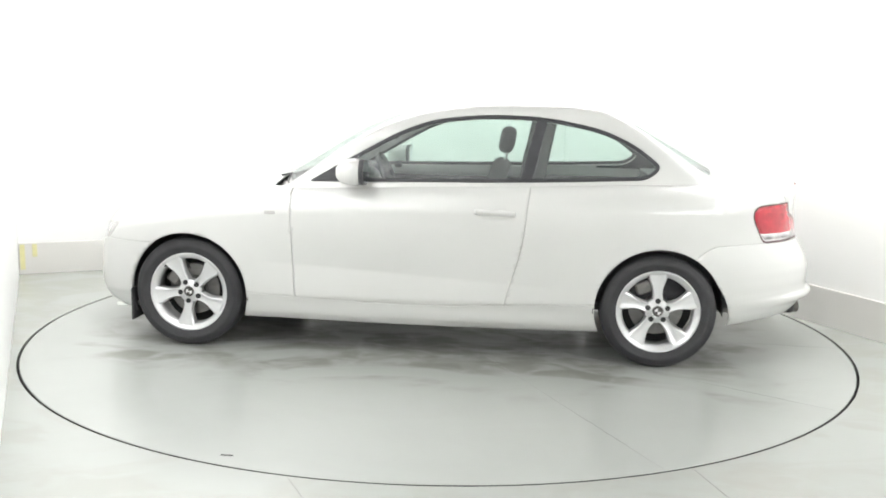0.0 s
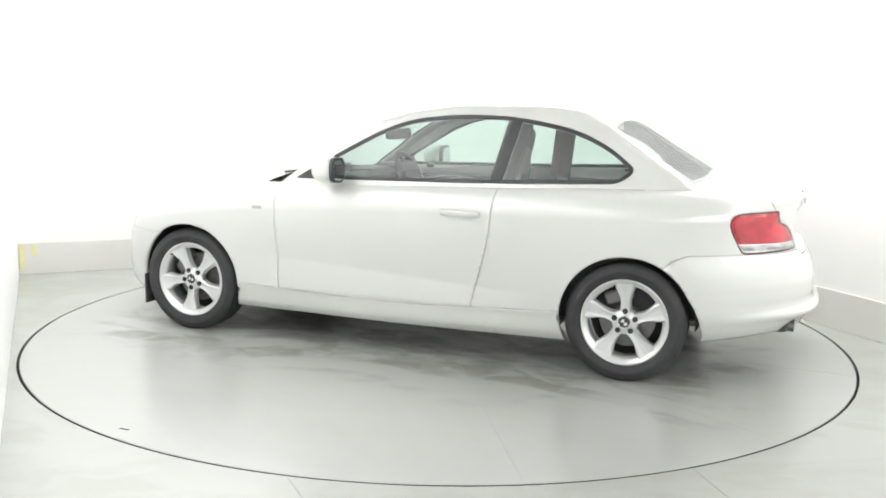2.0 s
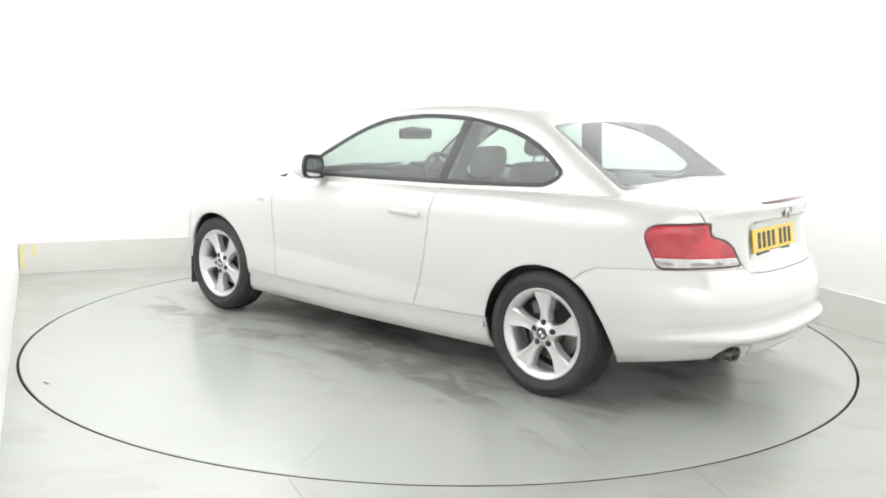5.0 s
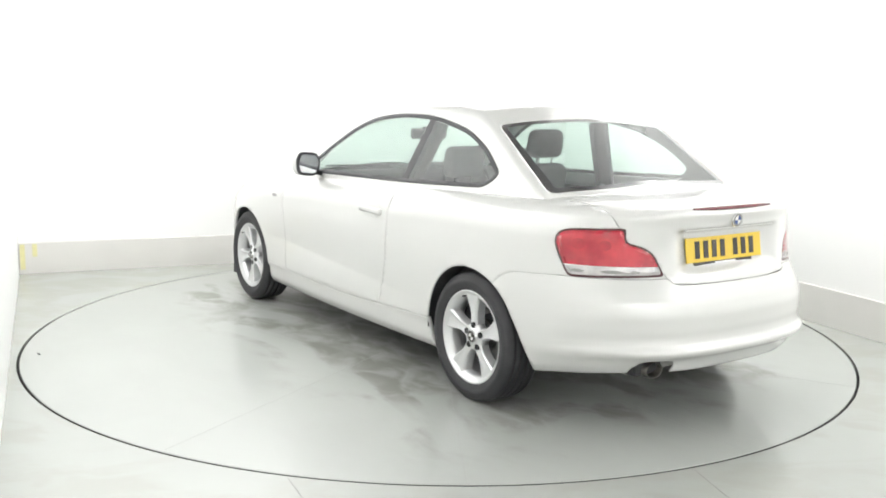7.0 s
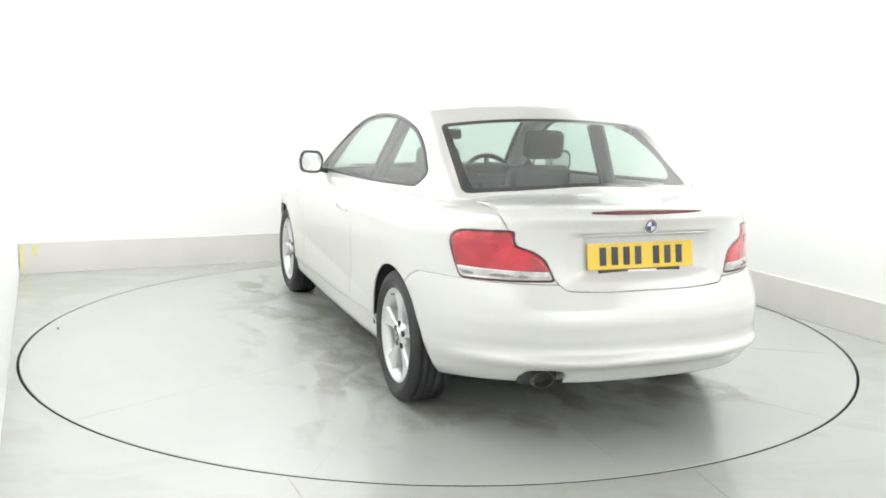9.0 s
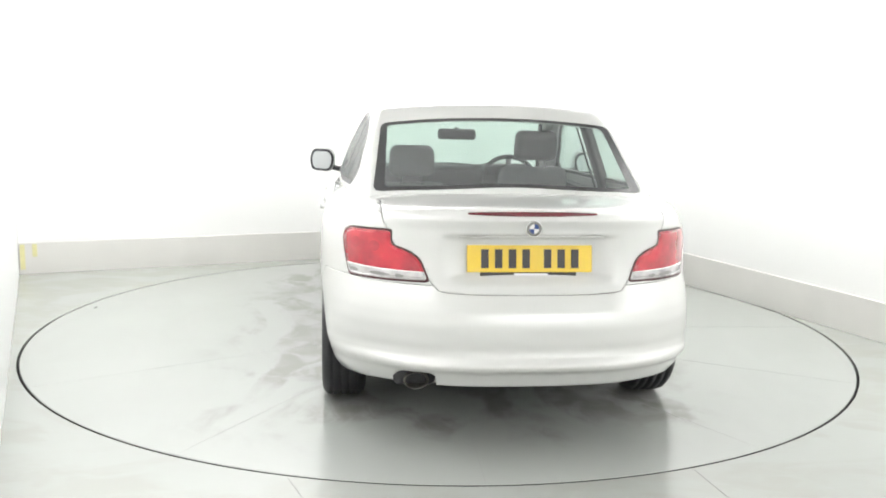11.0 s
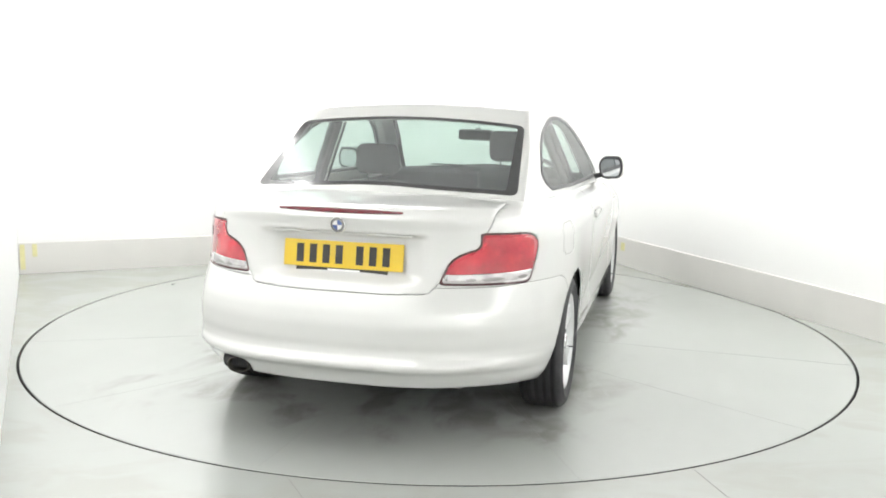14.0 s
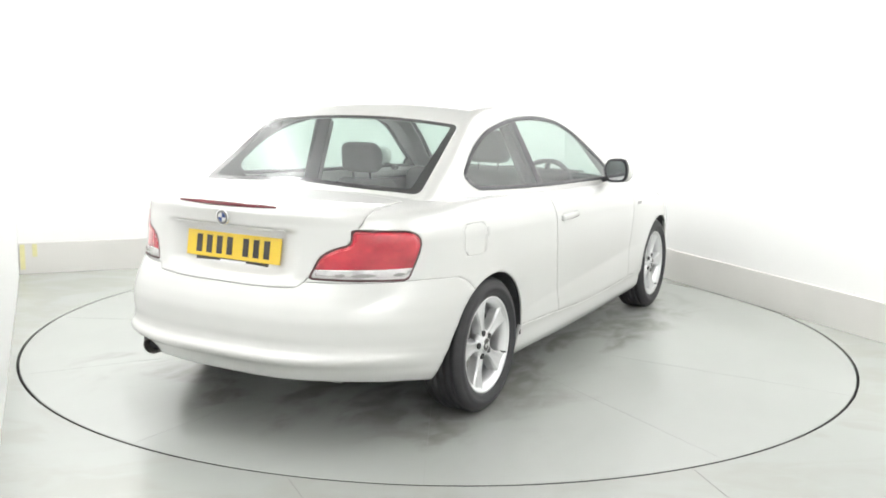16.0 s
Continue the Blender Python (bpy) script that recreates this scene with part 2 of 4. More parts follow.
def studio():
    # floor sheet with a round opening for the turntable
    n, v, f = 160, [], []
    c0, s0 = math.cos(ROOM_TURN), math.sin(ROOM_TURN)
    for i in range(n):
        a = 2 * math.pi * i / n
        d = (math.cos(a), math.sin(a))
        da, db = d[0] * c0 + d[1] * s0, -d[0] * s0 + d[1] * c0
        r = min((RIGHT if da > 0 else LEFT) / da if abs(da) > 1e-6 else 99, (BACK if db > 0 else FRONT) / db if abs(db) > 1e-6 else 99)
        r = max(r + 0.05, TABLE_R + GAP + 0.02)
        v += [(d[0] * (TABLE_R + GAP), d[1] * (TABLE_R + GAP), -0.08), (d[0] * (TABLE_R + GAP), d[1] * (TABLE_R + GAP), 0), (d[0] * r, d[1] * r, 0)]
    for i in range(n):
        j = (i + 1) % n
        f += [(3 * i, 3 * i + 1, 3 * j + 1, 3 * j), (3 * i + 1, 3 * i + 2, 3 * j + 2, 3 * j + 1)]
    floor = raw("floor", v, f, FLOOR_PAINT, smooth=False)
    tagged(floor, "glossy grey-white painted floor round the turntable", "floor", kind="structure")
    # dark pit below the joint
    pit = part("turntable_pit", lathe([(0.01, -0.09), (TABLE_R + 0.05, -0.09)], 96), GROOVE, None)
    tagged(pit, "dark narrow joint round the turntable", "floor joint", kind="structure")
    # plate joints of the fixed floor
    for (x0, y0), (x1, y1) in (((-0.565, -2.42), (-0.47, -2.62)), ((1.03, -2.26), (1.11, -2.62))):
        d = Vector((x1 - x0, y1 - y0, 0))
        j = part("floor_joint", box((d.length, 0.004, 0.002), (0, 0, 0)), FLOOR_JOINT, floor)
        j.matrix_basis = pose((x0 + x1) / 2, (y0 + y1) / 2, 0.0, 0, 0, math.degrees(math.atan2(d.y, d.x)))
    slab("wall_back", LEFT - 0.1, RIGHT + 0.1, BACK, BACK + 0.1, 0, HEIGHT, WALL, "brightly lit plain white studio back wall", "wall")
    slab("wall_side", RIGHT, RIGHT + 0.1, FRONT, BACK, 0, HEIGHT, WALL, "brightly lit plain white studio side wall", "wall")
    slab("wall_left", LEFT - 0.1, LEFT, FRONT, BACK, 0, HEIGHT, WALL, "brightly lit plain white studio side wall", "wall")
    slab("wall_front", LEFT - 0.1, RIGHT + 0.1, FRONT - 0.1, FRONT, 0, HEIGHT, WALL, "plain white studio wall behind the camera", "wall")
    slab("ceiling", LEFT - 0.1, RIGHT + 0.1, FRONT - 0.1, BACK + 0.1, HEIGHT, HEIGHT + 0.1, CEILING, "plain pale grey studio ceiling", "ceiling")
    slab("kerb_back", LEFT + 0.005, RIGHT - 0.025, BACK - 0.022, BACK - 0.002, 0, KERB, KERB_PAINT, "low off-white painted board along the foot of the wall", "skirting board", 0.003)
    slab("kerb_side", RIGHT - 0.022, RIGHT - 0.002, FRONT, BACK - 0.0225, 0, KERB, KERB_PAINT, "low off-white painted board along the foot of the wall", "skirting board", 0.003)
    for a in (LEFT + 0.03, LEFT + 0.12):
        t = part("tape_strip", box((0.035, 0.002, 0.2 if a < LEFT + 0.1 else 0.1), (0, 0, 0)), TAPE, None)
        t.matrix_basis = room_pose(a, BACK - 0.0235, 0.14 if a < LEFT + 0.1 else 0.19)
        tagged(t, "pale yellow tape strip stuck on the low board", "tape", "tape strips")
    t = part("tape_strip", box((0.002, 0.06, 0.07), (0, 0, 0)), TAPE, None)
    t.matrix_basis = room_pose(RIGHT - 0.0235, 1.55, 0.17)
    tagged(t, "pale yellow tape patch stuck on the low board", "tape", "tape strips")
    for a, b, wide, deep, rx, ry in STRIPS:
        fitting = new("ceiling_light")
        fitting.matrix_basis = room_pose(a, b, HEIGHT - 0.2, rx, ry)
        tagged(fitting, "long flat white strip light turned towards the wall", "ceiling light", "ceiling lights")
        part("housing", box((wide + 0.06, deep + 0.06, 0.1), (0, 0, 0), 0.01), LAMP_FRAME, fitting)
        for e in (-0.4, 0.4):
            along = (e * wide, 0) if wide > deep else (0, e * deep)
            hanger = part("hanger", lathe([(0.012, 0.0), (0.012, 0.21)], 10), LAMP_FRAME, fitting)
            hanger.matrix_basis = pose(0, 0, 0, -rx, -ry) @ pose(along[0], along[1], 0)


studio()


def make_turntable():
    top = new("turntable")
    tagged(top, "round glossy grey-white turntable plate with dark smears", "turntable")
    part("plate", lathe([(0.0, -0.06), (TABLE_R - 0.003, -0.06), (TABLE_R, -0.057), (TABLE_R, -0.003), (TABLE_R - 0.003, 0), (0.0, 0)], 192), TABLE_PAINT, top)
    part("edge_band", lathe([(TABLE_R - 0.002, -0.058), (TABLE_R + 0.0035, -0.058), (TABLE_R + 0.0035, -0.0025), (TABLE_R - 0.002, -0.0025)], 192), GROOVE, top, "dark edge round the plate")
    joint = material("plate_joint", (0.27, 0.275, 0.265), 0.3, coat=0.5, coat_rough=0.2)
    for i in range(3, 9):
        ob = part("joint", box((1.75, 0.0016, 0.002), (1.56, 0, -0.0004)), joint, top)
        ob.matrix_basis = pose(0, 0, 0, 0, 0, 28 + 30 * i)
    for x, y in ((0.61, 2.28),):
        part("scuff", box((0.05, 0.012, 0.0015), (x, y, 0), 0.0), GROOVE, top, "small dark scuff")
    return top


turntable = make_turntable()


# ---- the car: surfaces and cutting ----
def table(x, pairs):
    """Smooth look-up (monotone-ish cubic through pairs)."""
    xs, ys = np.array([p[0] for p in pairs], float), np.array([p[1] for p in pairs], float)
    if xs[0] > xs[-1]:
        xs, ys = xs[::-1], ys[::-1]
    d = np.diff(ys) / np.diff(xs)
    m = np.concatenate([[d[0]], np.where(d[1:] * d[:-1] > 0, 2 * d[1:] * d[:-1] / (d[1:] + d[:-1] + 1e-12), 0), [d[-1]]])
    x = np.clip(np.asarray(x, float), xs[0], xs[-1])
    i = np.clip(np.searchsorted(xs, x) - 1, 0, len(xs) - 2)
    h = xs[i + 1] - xs[i]
    t = (x - xs[i]) / h
    return ys[i] * (1 + 2 * t) * (1 - t) ** 2 + m[i] * h * t * (1 - t) ** 2 + ys[i + 1] * t * t * (3 - 2 * t) + m[i + 1] * h * t * t * (t - 1)


WHEEL_X, WHEEL_Z, ARCH_R = 1.33, 0.316, 0.347
# heights along the car: lower edge, shoulder, centre line of bonnet and boot
LOW = [(2.1, 0.19), (1.65, 0.18), (1.0, 0.180), (0, 0.172), (-1.0, 0.178), (-1.6, 0.222), (-1.9, 0.265), (-2.15, 0.29), (-2.2, 0.29)]
SHOULDER = [(2.05, 0.66), (1.7, 0.775), (1.3, 0.85), (0.9, 0.90), (0.5, 0.93), (-0.5, 0.965), (-1.3, 0.985), (-1.8, 0.98), (-2.1, 0.965), (-2.2, 0.965)]
CENTRE = [(2.09, 0.66), (2.05, 0.70), (1.9, 0.775), (1.66, 0.85), (1.31, 0.925), (1.0, 0.968), (0.5, 1.0), (-1.3, 1.030), (-1.65, 1.030), (-1.9, 1.022), (-2.06, 1.017), (-2.145, 1.010), (-2.180, 0.967)]
TAIL = [(0.0, -2.210), (0.09, -2.250), (0.130, -2.284), (0.150, -2.289), (0.168, -2.281), (0.195, -2.259), (0.235, -2.253), (0.28, -2.256), (0.36, -2.256), (0.44, -2.244), (0.51, -2.222), (0.57, -2.198), (0.62, -2.18), (0.83, -2.160), (0.93, -2.164), (1.0, -2.180)]
NOSE = [(0.0, 1.99), (0.15, 2.05), (0.4, 2.065), (0.7, 2.05), (0.9, 2.02), (1.0, 2.00)]
WIDTH = [(0.0, 0.80), (0.06, 0.830), (0.15, 0.844), (0.21, 0.858), (0.45, 0.864), (0.7, 0.868), (0.83, 0.866), (0.87, 0.860), (0.92, 0.845), (0.97, 0.823), (1.0, 0.795)]
DEEP_R, DEEP_F, POW_R, POW_F = 0.96, 0.85, 3.0, 3.1


def lower_half():
    """The left half of the lower body, as rows round the outline and up to the centre line. Columns: x, y, z, way round."""
    nr, ns, nf, nv, nt = 64, 120, 40, 84, 22
    v = np.concatenate([np.linspace(0, 1, nv)])
    A = np.linspace(0, np.pi / 2, nr + 1)[:-1]
    Bf = np.linspace(np.pi / 2, 0, nf + 1)[1:]
    S = np.linspace(0, 1, ns + 1)
    ymax, xr, xf = table(v, WIDTH), table(v, TAIL), table(v, NOSE)
    X, Y = [], []
    step = lambda e: np.clip(e, 0, 1) ** 2 * (3 - 2 * np.clip(e, 0, 1))
    for i in range(nv):
        er, ef = 2 / POW_R, 2 / POW_F
        xa = xr[i] + DEEP_R * (1 - np.cos(A) ** er)
        ya = np.sin(A) ** er
        xs = xr[i] + DEEP_R + S * (xf[i] - DEEP_F - xr[i] - DEEP_R)
        xb = xf[i] - DEEP_F * (1 - np.clip(np.cos(Bf), 0, 1) ** ef)
        yb = np.clip(np.sin(Bf), 0, 1) ** ef
        x = np.concatenate([xa, xs, xb])
        y = np.concatenate([ya, np.ones_like(xs), yb]) * ymax[i]
        flare = 0.016 * np.exp(-((np.abs(x) - WHEEL_X) / 0.33) ** 2) * np.clip(1 - abs(v[i] - 0.5) * 1.7, 0, 1)
        barrel = -0.012 * (x / 1.3) ** 2 * (np.abs(x) < 1.3) - 0.012 * (np.abs(x) >= 1.3)
        k = np.clip(y / 0.3, 0, 1)
        pinch = -0.012 * np.clip((-x - 1.35) / 0.5, 0, 1) * np.clip((v[i] - 0.3) / 0.3, 0, 1)
        # a soft hollow along the doors, turning out again below a line that rises towards the front
        turn_line = 0.38 + 0.09 * x
        above, below = np.clip((turn_line + 0.36 - v[i]) / 0.36, 0, 1) ** 1.5, np.clip((v[i] - turn_line + 0.27) / 0.27, 0, 1) ** 1.3
        hollow = -0.015 * np.minimum(above, below) * np.clip(1 - (x / 1.05) ** 4, 0, 1)
        # the number plate sits in a shallow recess of the boot lid
        dent = 0.050 * step((0.40 - y) / 0.13) * step((v[i] - 0.60) / 0.07) * step((0.915 - v[i]) / 0.03) * (x < -1.9)
        X.append(x + dent)
        Y.append(y + (flare + barrel + pinch + hollow) * k)
    X, Y = np.array(X), np.array(Y)
    Z = table(X, LOW) + v[:, None] * (table(X, SHOULDER) - table(X, LOW))
    ref = int(nv * 0.7)
    U = np.concatenate([[0], np.cumsum(np.hypot(np.diff(X[ref]), np.diff(Y[ref])))])
    rows = [np.stack([X[i], Y[i], Z[i], U], -1) for i in range(nv)]
    for j in range(1, nt + 1):
        s = j / nt
        x, y = X[-1], Y[-1] * (1 - s)
        zs, zc = table(x, SHOULDER), np.maximum(table(x, CENTRE), table(x, SHOULDER))
        z = zs + (zc - zs) * (1 - (1 - s) ** 2.6) ** 0.72
        rows.append(np.stack([x, y, z, U], -1))
    return grid_mesh(rows)


def grid_mesh(rows):
    m, n = len(rows), len(rows[0])
    V = np.concatenate(rows)
    i, j = np.meshgrid(np.arange(m - 1), np.arange(n - 1), indexing="ij")
    a = (i * n + j).ravel()
    b, c, d = a + 1, a + n + 1, a + n
    F = np.concatenate([np.stack([a, c, b], -1), np.stack([a, d, c], -1)])
    P = V[:, :3]
    area = np.linalg.norm(np.cross(P[F[:, 1]] - P[F[:, 0]], P[F[:, 2]] - P[F[:, 0]]), axis=1)
    return V, F[area > 1e-9]


ROOF = [(1.02, 0.93), (0.92, 0.965), (0.84, 1.01), (0.63, 1.14), (0.41, 1.270), (0.19, 1.358), (-0.09, 1.415), (-0.40, 1.440), (-0.75, 1.438), (-1.0, 1.416), (-1.13, 1.360), (-1.3, 1.270), (-1.5, 1.158), (-1.70, 1.045), (-1.84, 0.97)]
CROWN = [(1.0, 0.26), (0.6, 0.24), (0.2, 0.15), (-0.3, 0.10), (-0.8, 0.09), (-1.0, 0.085), (-1.13, 0.07), (-1.4, 0.13), (-1.8, 0.20)]
FOOT = [(1.02, 0.70), (0.85, 0.745), (0.6, 0.775), (0.3, 0.79), (-0.6, 0.79), (-1.2, 0.765), (-1.5, 0.725), (-1.84, 0.66)]


def upper_half():
    """Left half of roof, pillars and glass: sections across the car from foot to centre line."""
    xs = np.linspace(1.02, -1.84, 190)
    rows = []
    for x in xs:
        y = np.linspace(float(table(x, FOOT)), 0, 900)
        t = (float(table(x, FOOT)) - y)
        side = 0.92 + 2.62 * t - 1.2 * t * t
        top = float(table(x, ROOF)) - float(table(x, CROWN)) * y * y
        k = 0.060
        h = np.clip(0.5 + 0.5 * (top - side) / k, 0, 1)
        z = top * (1 - h) + side * h - k * h * (1 - h)
        d = np.concatenate([[0], np.cumsum(np.hypot(np.diff(y), np.diff(z)))])
        q = np.linspace(0, d[-1], 84)
        rows.append(np.stack([np.full(84, x), np.interp(q, d, y), np.interp(q, d, z), q], -1))
    return grid_mesh(rows)


def cut(V, F, f):
    """Splits triangles along f = 0. Returns the piece with f < 0 and the piece with f > 0."""
    f = np.where(np.abs(f) < 1e-7, 1e-7, f)
    s = f[F] < 0
    n = s.sum(1)
    inner, outer, mixed = F[n == 3].tolist(), F[n == 0].tolist(), F[(n > 0) & (n < 3)]
    extra, cache = [], {}

    def mid(a, b):
        key = (a, b) if a < b else (b, a)
        if key not in cache:
            w = f[a] / (f[a] - f[b])
            cache[key] = len(V) + len(extra)
            extra.append(V[a] * (1 - w) + V[b] * w)
        return cache[key]

    for tri in mixed.tolist():
        neg = [f[i] < 0 for i in tri]
        lone = neg.index(True) if sum(neg) == 1 else neg.index(False)
        a, b, c = tri[lone], tri[(lone + 1) % 3], tri[(lone + 2) % 3]
        p, q = mid(a, b), mid(a, c)
        one, two = (inner, outer) if sum(neg) == 1 else (outer, inner)
        one.append([a, p, q])
        two += [[p, b, c], [p, c, q]]
    W = np.concatenate([V, np.array(extra)]) if extra else V
    return compact(W, inner), compact(W, outer)


def compact(V, F):
    F = np.array(F, int).reshape(-1, 3)
    used, inv = np.unique(F, return_inverse=True)
    return V[used], inv.reshape(-1, 3)


def sd(P, poly):
    """Signed distance of points to a closed outline: negative inside."""
    poly = np.array(poly, float)
    a, b = poly, np.roll(poly, -1, 0)
    best, inside = np.full(len(P), 1e9), np.zeros(len(P), bool)
    for p, q in zip(a, b):
        e, w = q - p, P - p
        t = np.clip((w @ e) / (e @ e + 1e-12), 0, 1)
        best = np.minimum(best, np.linalg.norm(w - t[:, None] * e, axis=1))
        c = (p[1] > P[:, 1]) != (q[1] > P[:, 1])
        xx = (q[0] - p[0]) * (P[:, 1] - p[1]) / (q[1] - p[1] if q[1] != p[1] else 1e-12) + p[0]
        inside ^= c & (P[:, 0] < xx)
    return np.where(inside, -best, best)


def rounded(points, r, n=5):
    """An outline with its corners rounded; r is one radius or one for each corner."""
    out, m = [], len(points)
    rs = r if isinstance(r, (list, tuple)) else [r] * m
    for i in range(m):
        p, a, b = (np.array(points[j % m], float) for j in (i, i - 1, i + 1))
        da, db = np.linalg.norm(a - p), np.linalg.norm(b - p)
        k = min(rs[i], da * 0.45, db * 0.45)
        s, e = p + (a - p) / da * k, p + (b - p) / db * k
        for q in range(n + 1):
            t = q / n
            out.append(tuple(s * (1 - t) ** 2 + 2 * p * t * (1 - t) + e * t * t))
    return out


def islands(V, F):
    """The connected pieces of a mesh."""
    tag = np.arange(len(V))
    while True:
        low = tag[F].min(1)
        fresh = tag.copy()
        for c in range(3):
            np.minimum.at(fresh, F[:, c], low)
        fresh = fresh[fresh]
        if (fresh == tag).all():
            break
        tag = fresh
    return [compact(V, F[tag[F[:, 0]] == g]) for g in np.unique(tag[F[:, 0]]) if (tag[F[:, 0]] == g).sum() > 12]


def mirrored(V, F):
    M = V.copy()
    M[:, 1] *= -1
    return M, F[:, ::-1]


def joined(V, F):
    """A half and its mirror image in one mesh, welded on the centre line."""
    M, G = mirrored(V, F)
    W, H = np.concatenate([V, M]), np.concatenate([F, G + len(V)])
    key = np.round(W[:, :3] * 20000).astype(int)
    _, first, inv = np.unique(key, axis=0, return_index=True, return_inverse=True)
    H = inv.reshape(-1)[H]
    H = H[(H[:, 0] != H[:, 1]) & (H[:, 1] != H[:, 2]) & (H[:, 0] != H[:, 2])]
    return W[first], H


def moved(V, d):
    W = V.copy()
    W[:, :3] += d
    return W


car = new("coupe_car")
tagged(car, "white two-door coupe car parked on the turntable", "car")


def panel(name, piece, mat, parent=car, label="", thick=0.008, sides=True):
    """A panel on both sides of the car, or one panel over the centre line."""
    V, F = piece
    made = []
    if sides:
        for W, G in ((V, F), mirrored(V, F)):
            made.append(raw(name, W, G, mat, parent, label))
    else:
        made.append(raw(name, *joined(V, F), mat, parent, label))
    if thick:
        for ob in made:
            solid(ob, thick)
    return made


def seam(piece, f, width=0.0018):
    """Splits off the part of a piece where f < 0, leaving a narrow joint; gives part, joint and rest."""
    inside, rest = cut(*piece, f(piece[0]) + width)
    joint, rest = cut(*rest, f(rest[0]) - width)
    return inside, joint, rest


def arch(V):
    low = np.clip((WHEEL_Z + 0.16 - V[:, 2]) / 0.2, 0, 1)
    front = np.hypot(V[:, 0] - WHEEL_X, V[:, 2] - WHEEL_Z) - 0.012 * low * (V[:, 0] > WHEEL_X)
    rear = np.hypot(V[:, 0] + WHEEL_X, V[:, 2] - WHEEL_Z) - 0.045 * low * (V[:, 0] < -WHEEL_X)
    return np.minimum(front, rear) - ARCH_R + np.where(V[:, 1] < 0.35, 1, 0)


def build_body():
    lower = lower_half()
    joints = []
    # wheel arches and the opening below the cabin
    lower = cut(*lower, arch(lower[0]))[1]
    foot = lambda V: np.maximum(np.maximum(V[:, 1] - table(V[:, 0], FOOT) + 0.035, -V[:, 0] - 1.62), V[:, 0] - 0.86) + np.where(V[:, 2] < 0.80, 1, 0)
    lower = cut(*lower, foot(lower[0]))[1]
    V = lower[0]
    near = lambda x, y: V[np.argmin((V[:, 0] - x) ** 2 + (V[:, 1] - y) ** 2 + 4 * (V[:, 2] - 0.8) ** 2), 3]
    back = V[(np.abs(V[:, 2] - 0.8) < 0.02) & (V[:, 0] < -1.88)]
    across = lambda y: back[np.argmin(np.abs(back[:, 1] - y)), 3]
    outline = rounded([(near(-1.80, 0.752), 0.898), (near(-1.87, 0.735), 0.703), (across(0.415), 0.712), (across(0.455), 0.802), (across(0.50), 0.832), (across(0.562), 0.850), (across(0.582), 0.910)],
                      [0.10, 0.02, 0.012, 0.03, 0.03, 0.02, 0.012])
    lens, joint, lower = seam(lower, lambda W: sd(W[:, [3, 2]], outline), 0.0045)
    panel("tail_lamp_surround", joint, LAMP_SEAL, thick=0.03)
    rim, lens = cut(*lens, -0.012 - sd(lens[0][:, [3, 2]], outline))
    lamps = panel("tail_lamp", lens_split(rim, lens)[0], RED, label="wrap-round red tail lamp lens", thick=0.012)
    clear = lens_split(rim, lens)[1]
    red = lens_split(rim, lens)[0]
    u0, u1 = red[0][:, 3].min(), red[0][:, 3].max()
    oval = lambda W, a, z, ru, rz: np.hypot((W[:, 3] - u0 - a * (u1 - u0)) / ru, (W[:, 2] - z) / rz) - 1
    for a, z, r in ((0.52, 0.838, 0.022), (0.78, 0.842, 0.024)):
        bulb = cut(*red, oval(red[0], a, z, r * 1.25, r))[0]
        for (W, G), lamp in zip((bulb, mirrored(*bulb)), lamps):
            raw("brake_lens", moved(W, (-0.0012, 0.0012 * np.sign(W[0, 1]), 0)), G, DARK_RED, lamp, "deeper red bulb lens")
    for a, ru in ((0.24, 0.022), (0.46, 0.055), (0.80, 0.030)):
        spot = cut(*clear, oval(clear[0], a, 0.7275, ru, 0.0075))[0]
        if len(spot[1]):
            for (W, G), lamp in zip((spot, mirrored(*spot)), lamps):
                raw("bulb_reflector", moved(W, (-0.0012, 0.0012 * np.sign(W[0, 1]), 0)), G, DISC, lamp, "grey reflector in the clear strip")
    for (W, G), lamp in zip((clear, mirrored(*clear)), lamps):
        solid(raw("reversing_lens", W, G, CLEAR, lamp, "clear ribbed reversing lens"), 0.012)
    # boot lid
    lid = lambda W: np.maximum(np.maximum(W[:, 1] - table(W[:, 2], [(0.655, 0.32), (0.675, 0.372), (0.70, 0.400), (0.73, 0.425), (0.80, 0.52), (0.90, 0.575), (0.97, 0.600), (1.05, 0.60)]), 0.668 - W[:, 2] + 0.006 * (W[:, 1] / 0.35) ** 4), W[:, 0] + 1.735)
    piece, joint, lower = seam(lower, lid)
    joints.append(joint)
    boot = panel("boot_lid", piece, PAINT, sides=False)[0]
    # rear bumper
    line = lambda W: np.maximum(W[:, 2] - table(W[:, 0], [(-2.3, 0.672), (-2.15, 0.698), (-1.9, 0.698), (-1.64, 0.686), (-1.57, 0.66), (-1.5, 0.60)]), W[:, 0] + 1.35)
    piece, joint, lower = seam(lower, line, 0.0011)
    joints.append(joint)
    whole = joined(*piece)
    notch = rounded([(0.375, 0.2), (0.385, 0.352), (0.545, 0.352), (0.56, 0.2)], 0.04)
    whole = cut(*whole, np.where(whole[0][:, 0] > -1.9, 1, sd(whole[0][:, [1, 2]], notch)))[1]
    bumper = solid(raw("rear_bumper", *whole, PAINT, car), 0.006)
    # doors, sills, bonnet, headlamps, front bumper
    piece, joint, lower = seam(lower, lambda W: np.maximum(W[:, 2] - table(W[:, 0], [(-1.0, 0.342), (-0.5, 0.318), (0, 0.298), (0.7, 0.318), (1.0, 0.335)]), np.abs(W[:, 0]) - 1.05))
    joints.append(joint)
    panel("side_sill", piece, PAINT, thick=0.02)
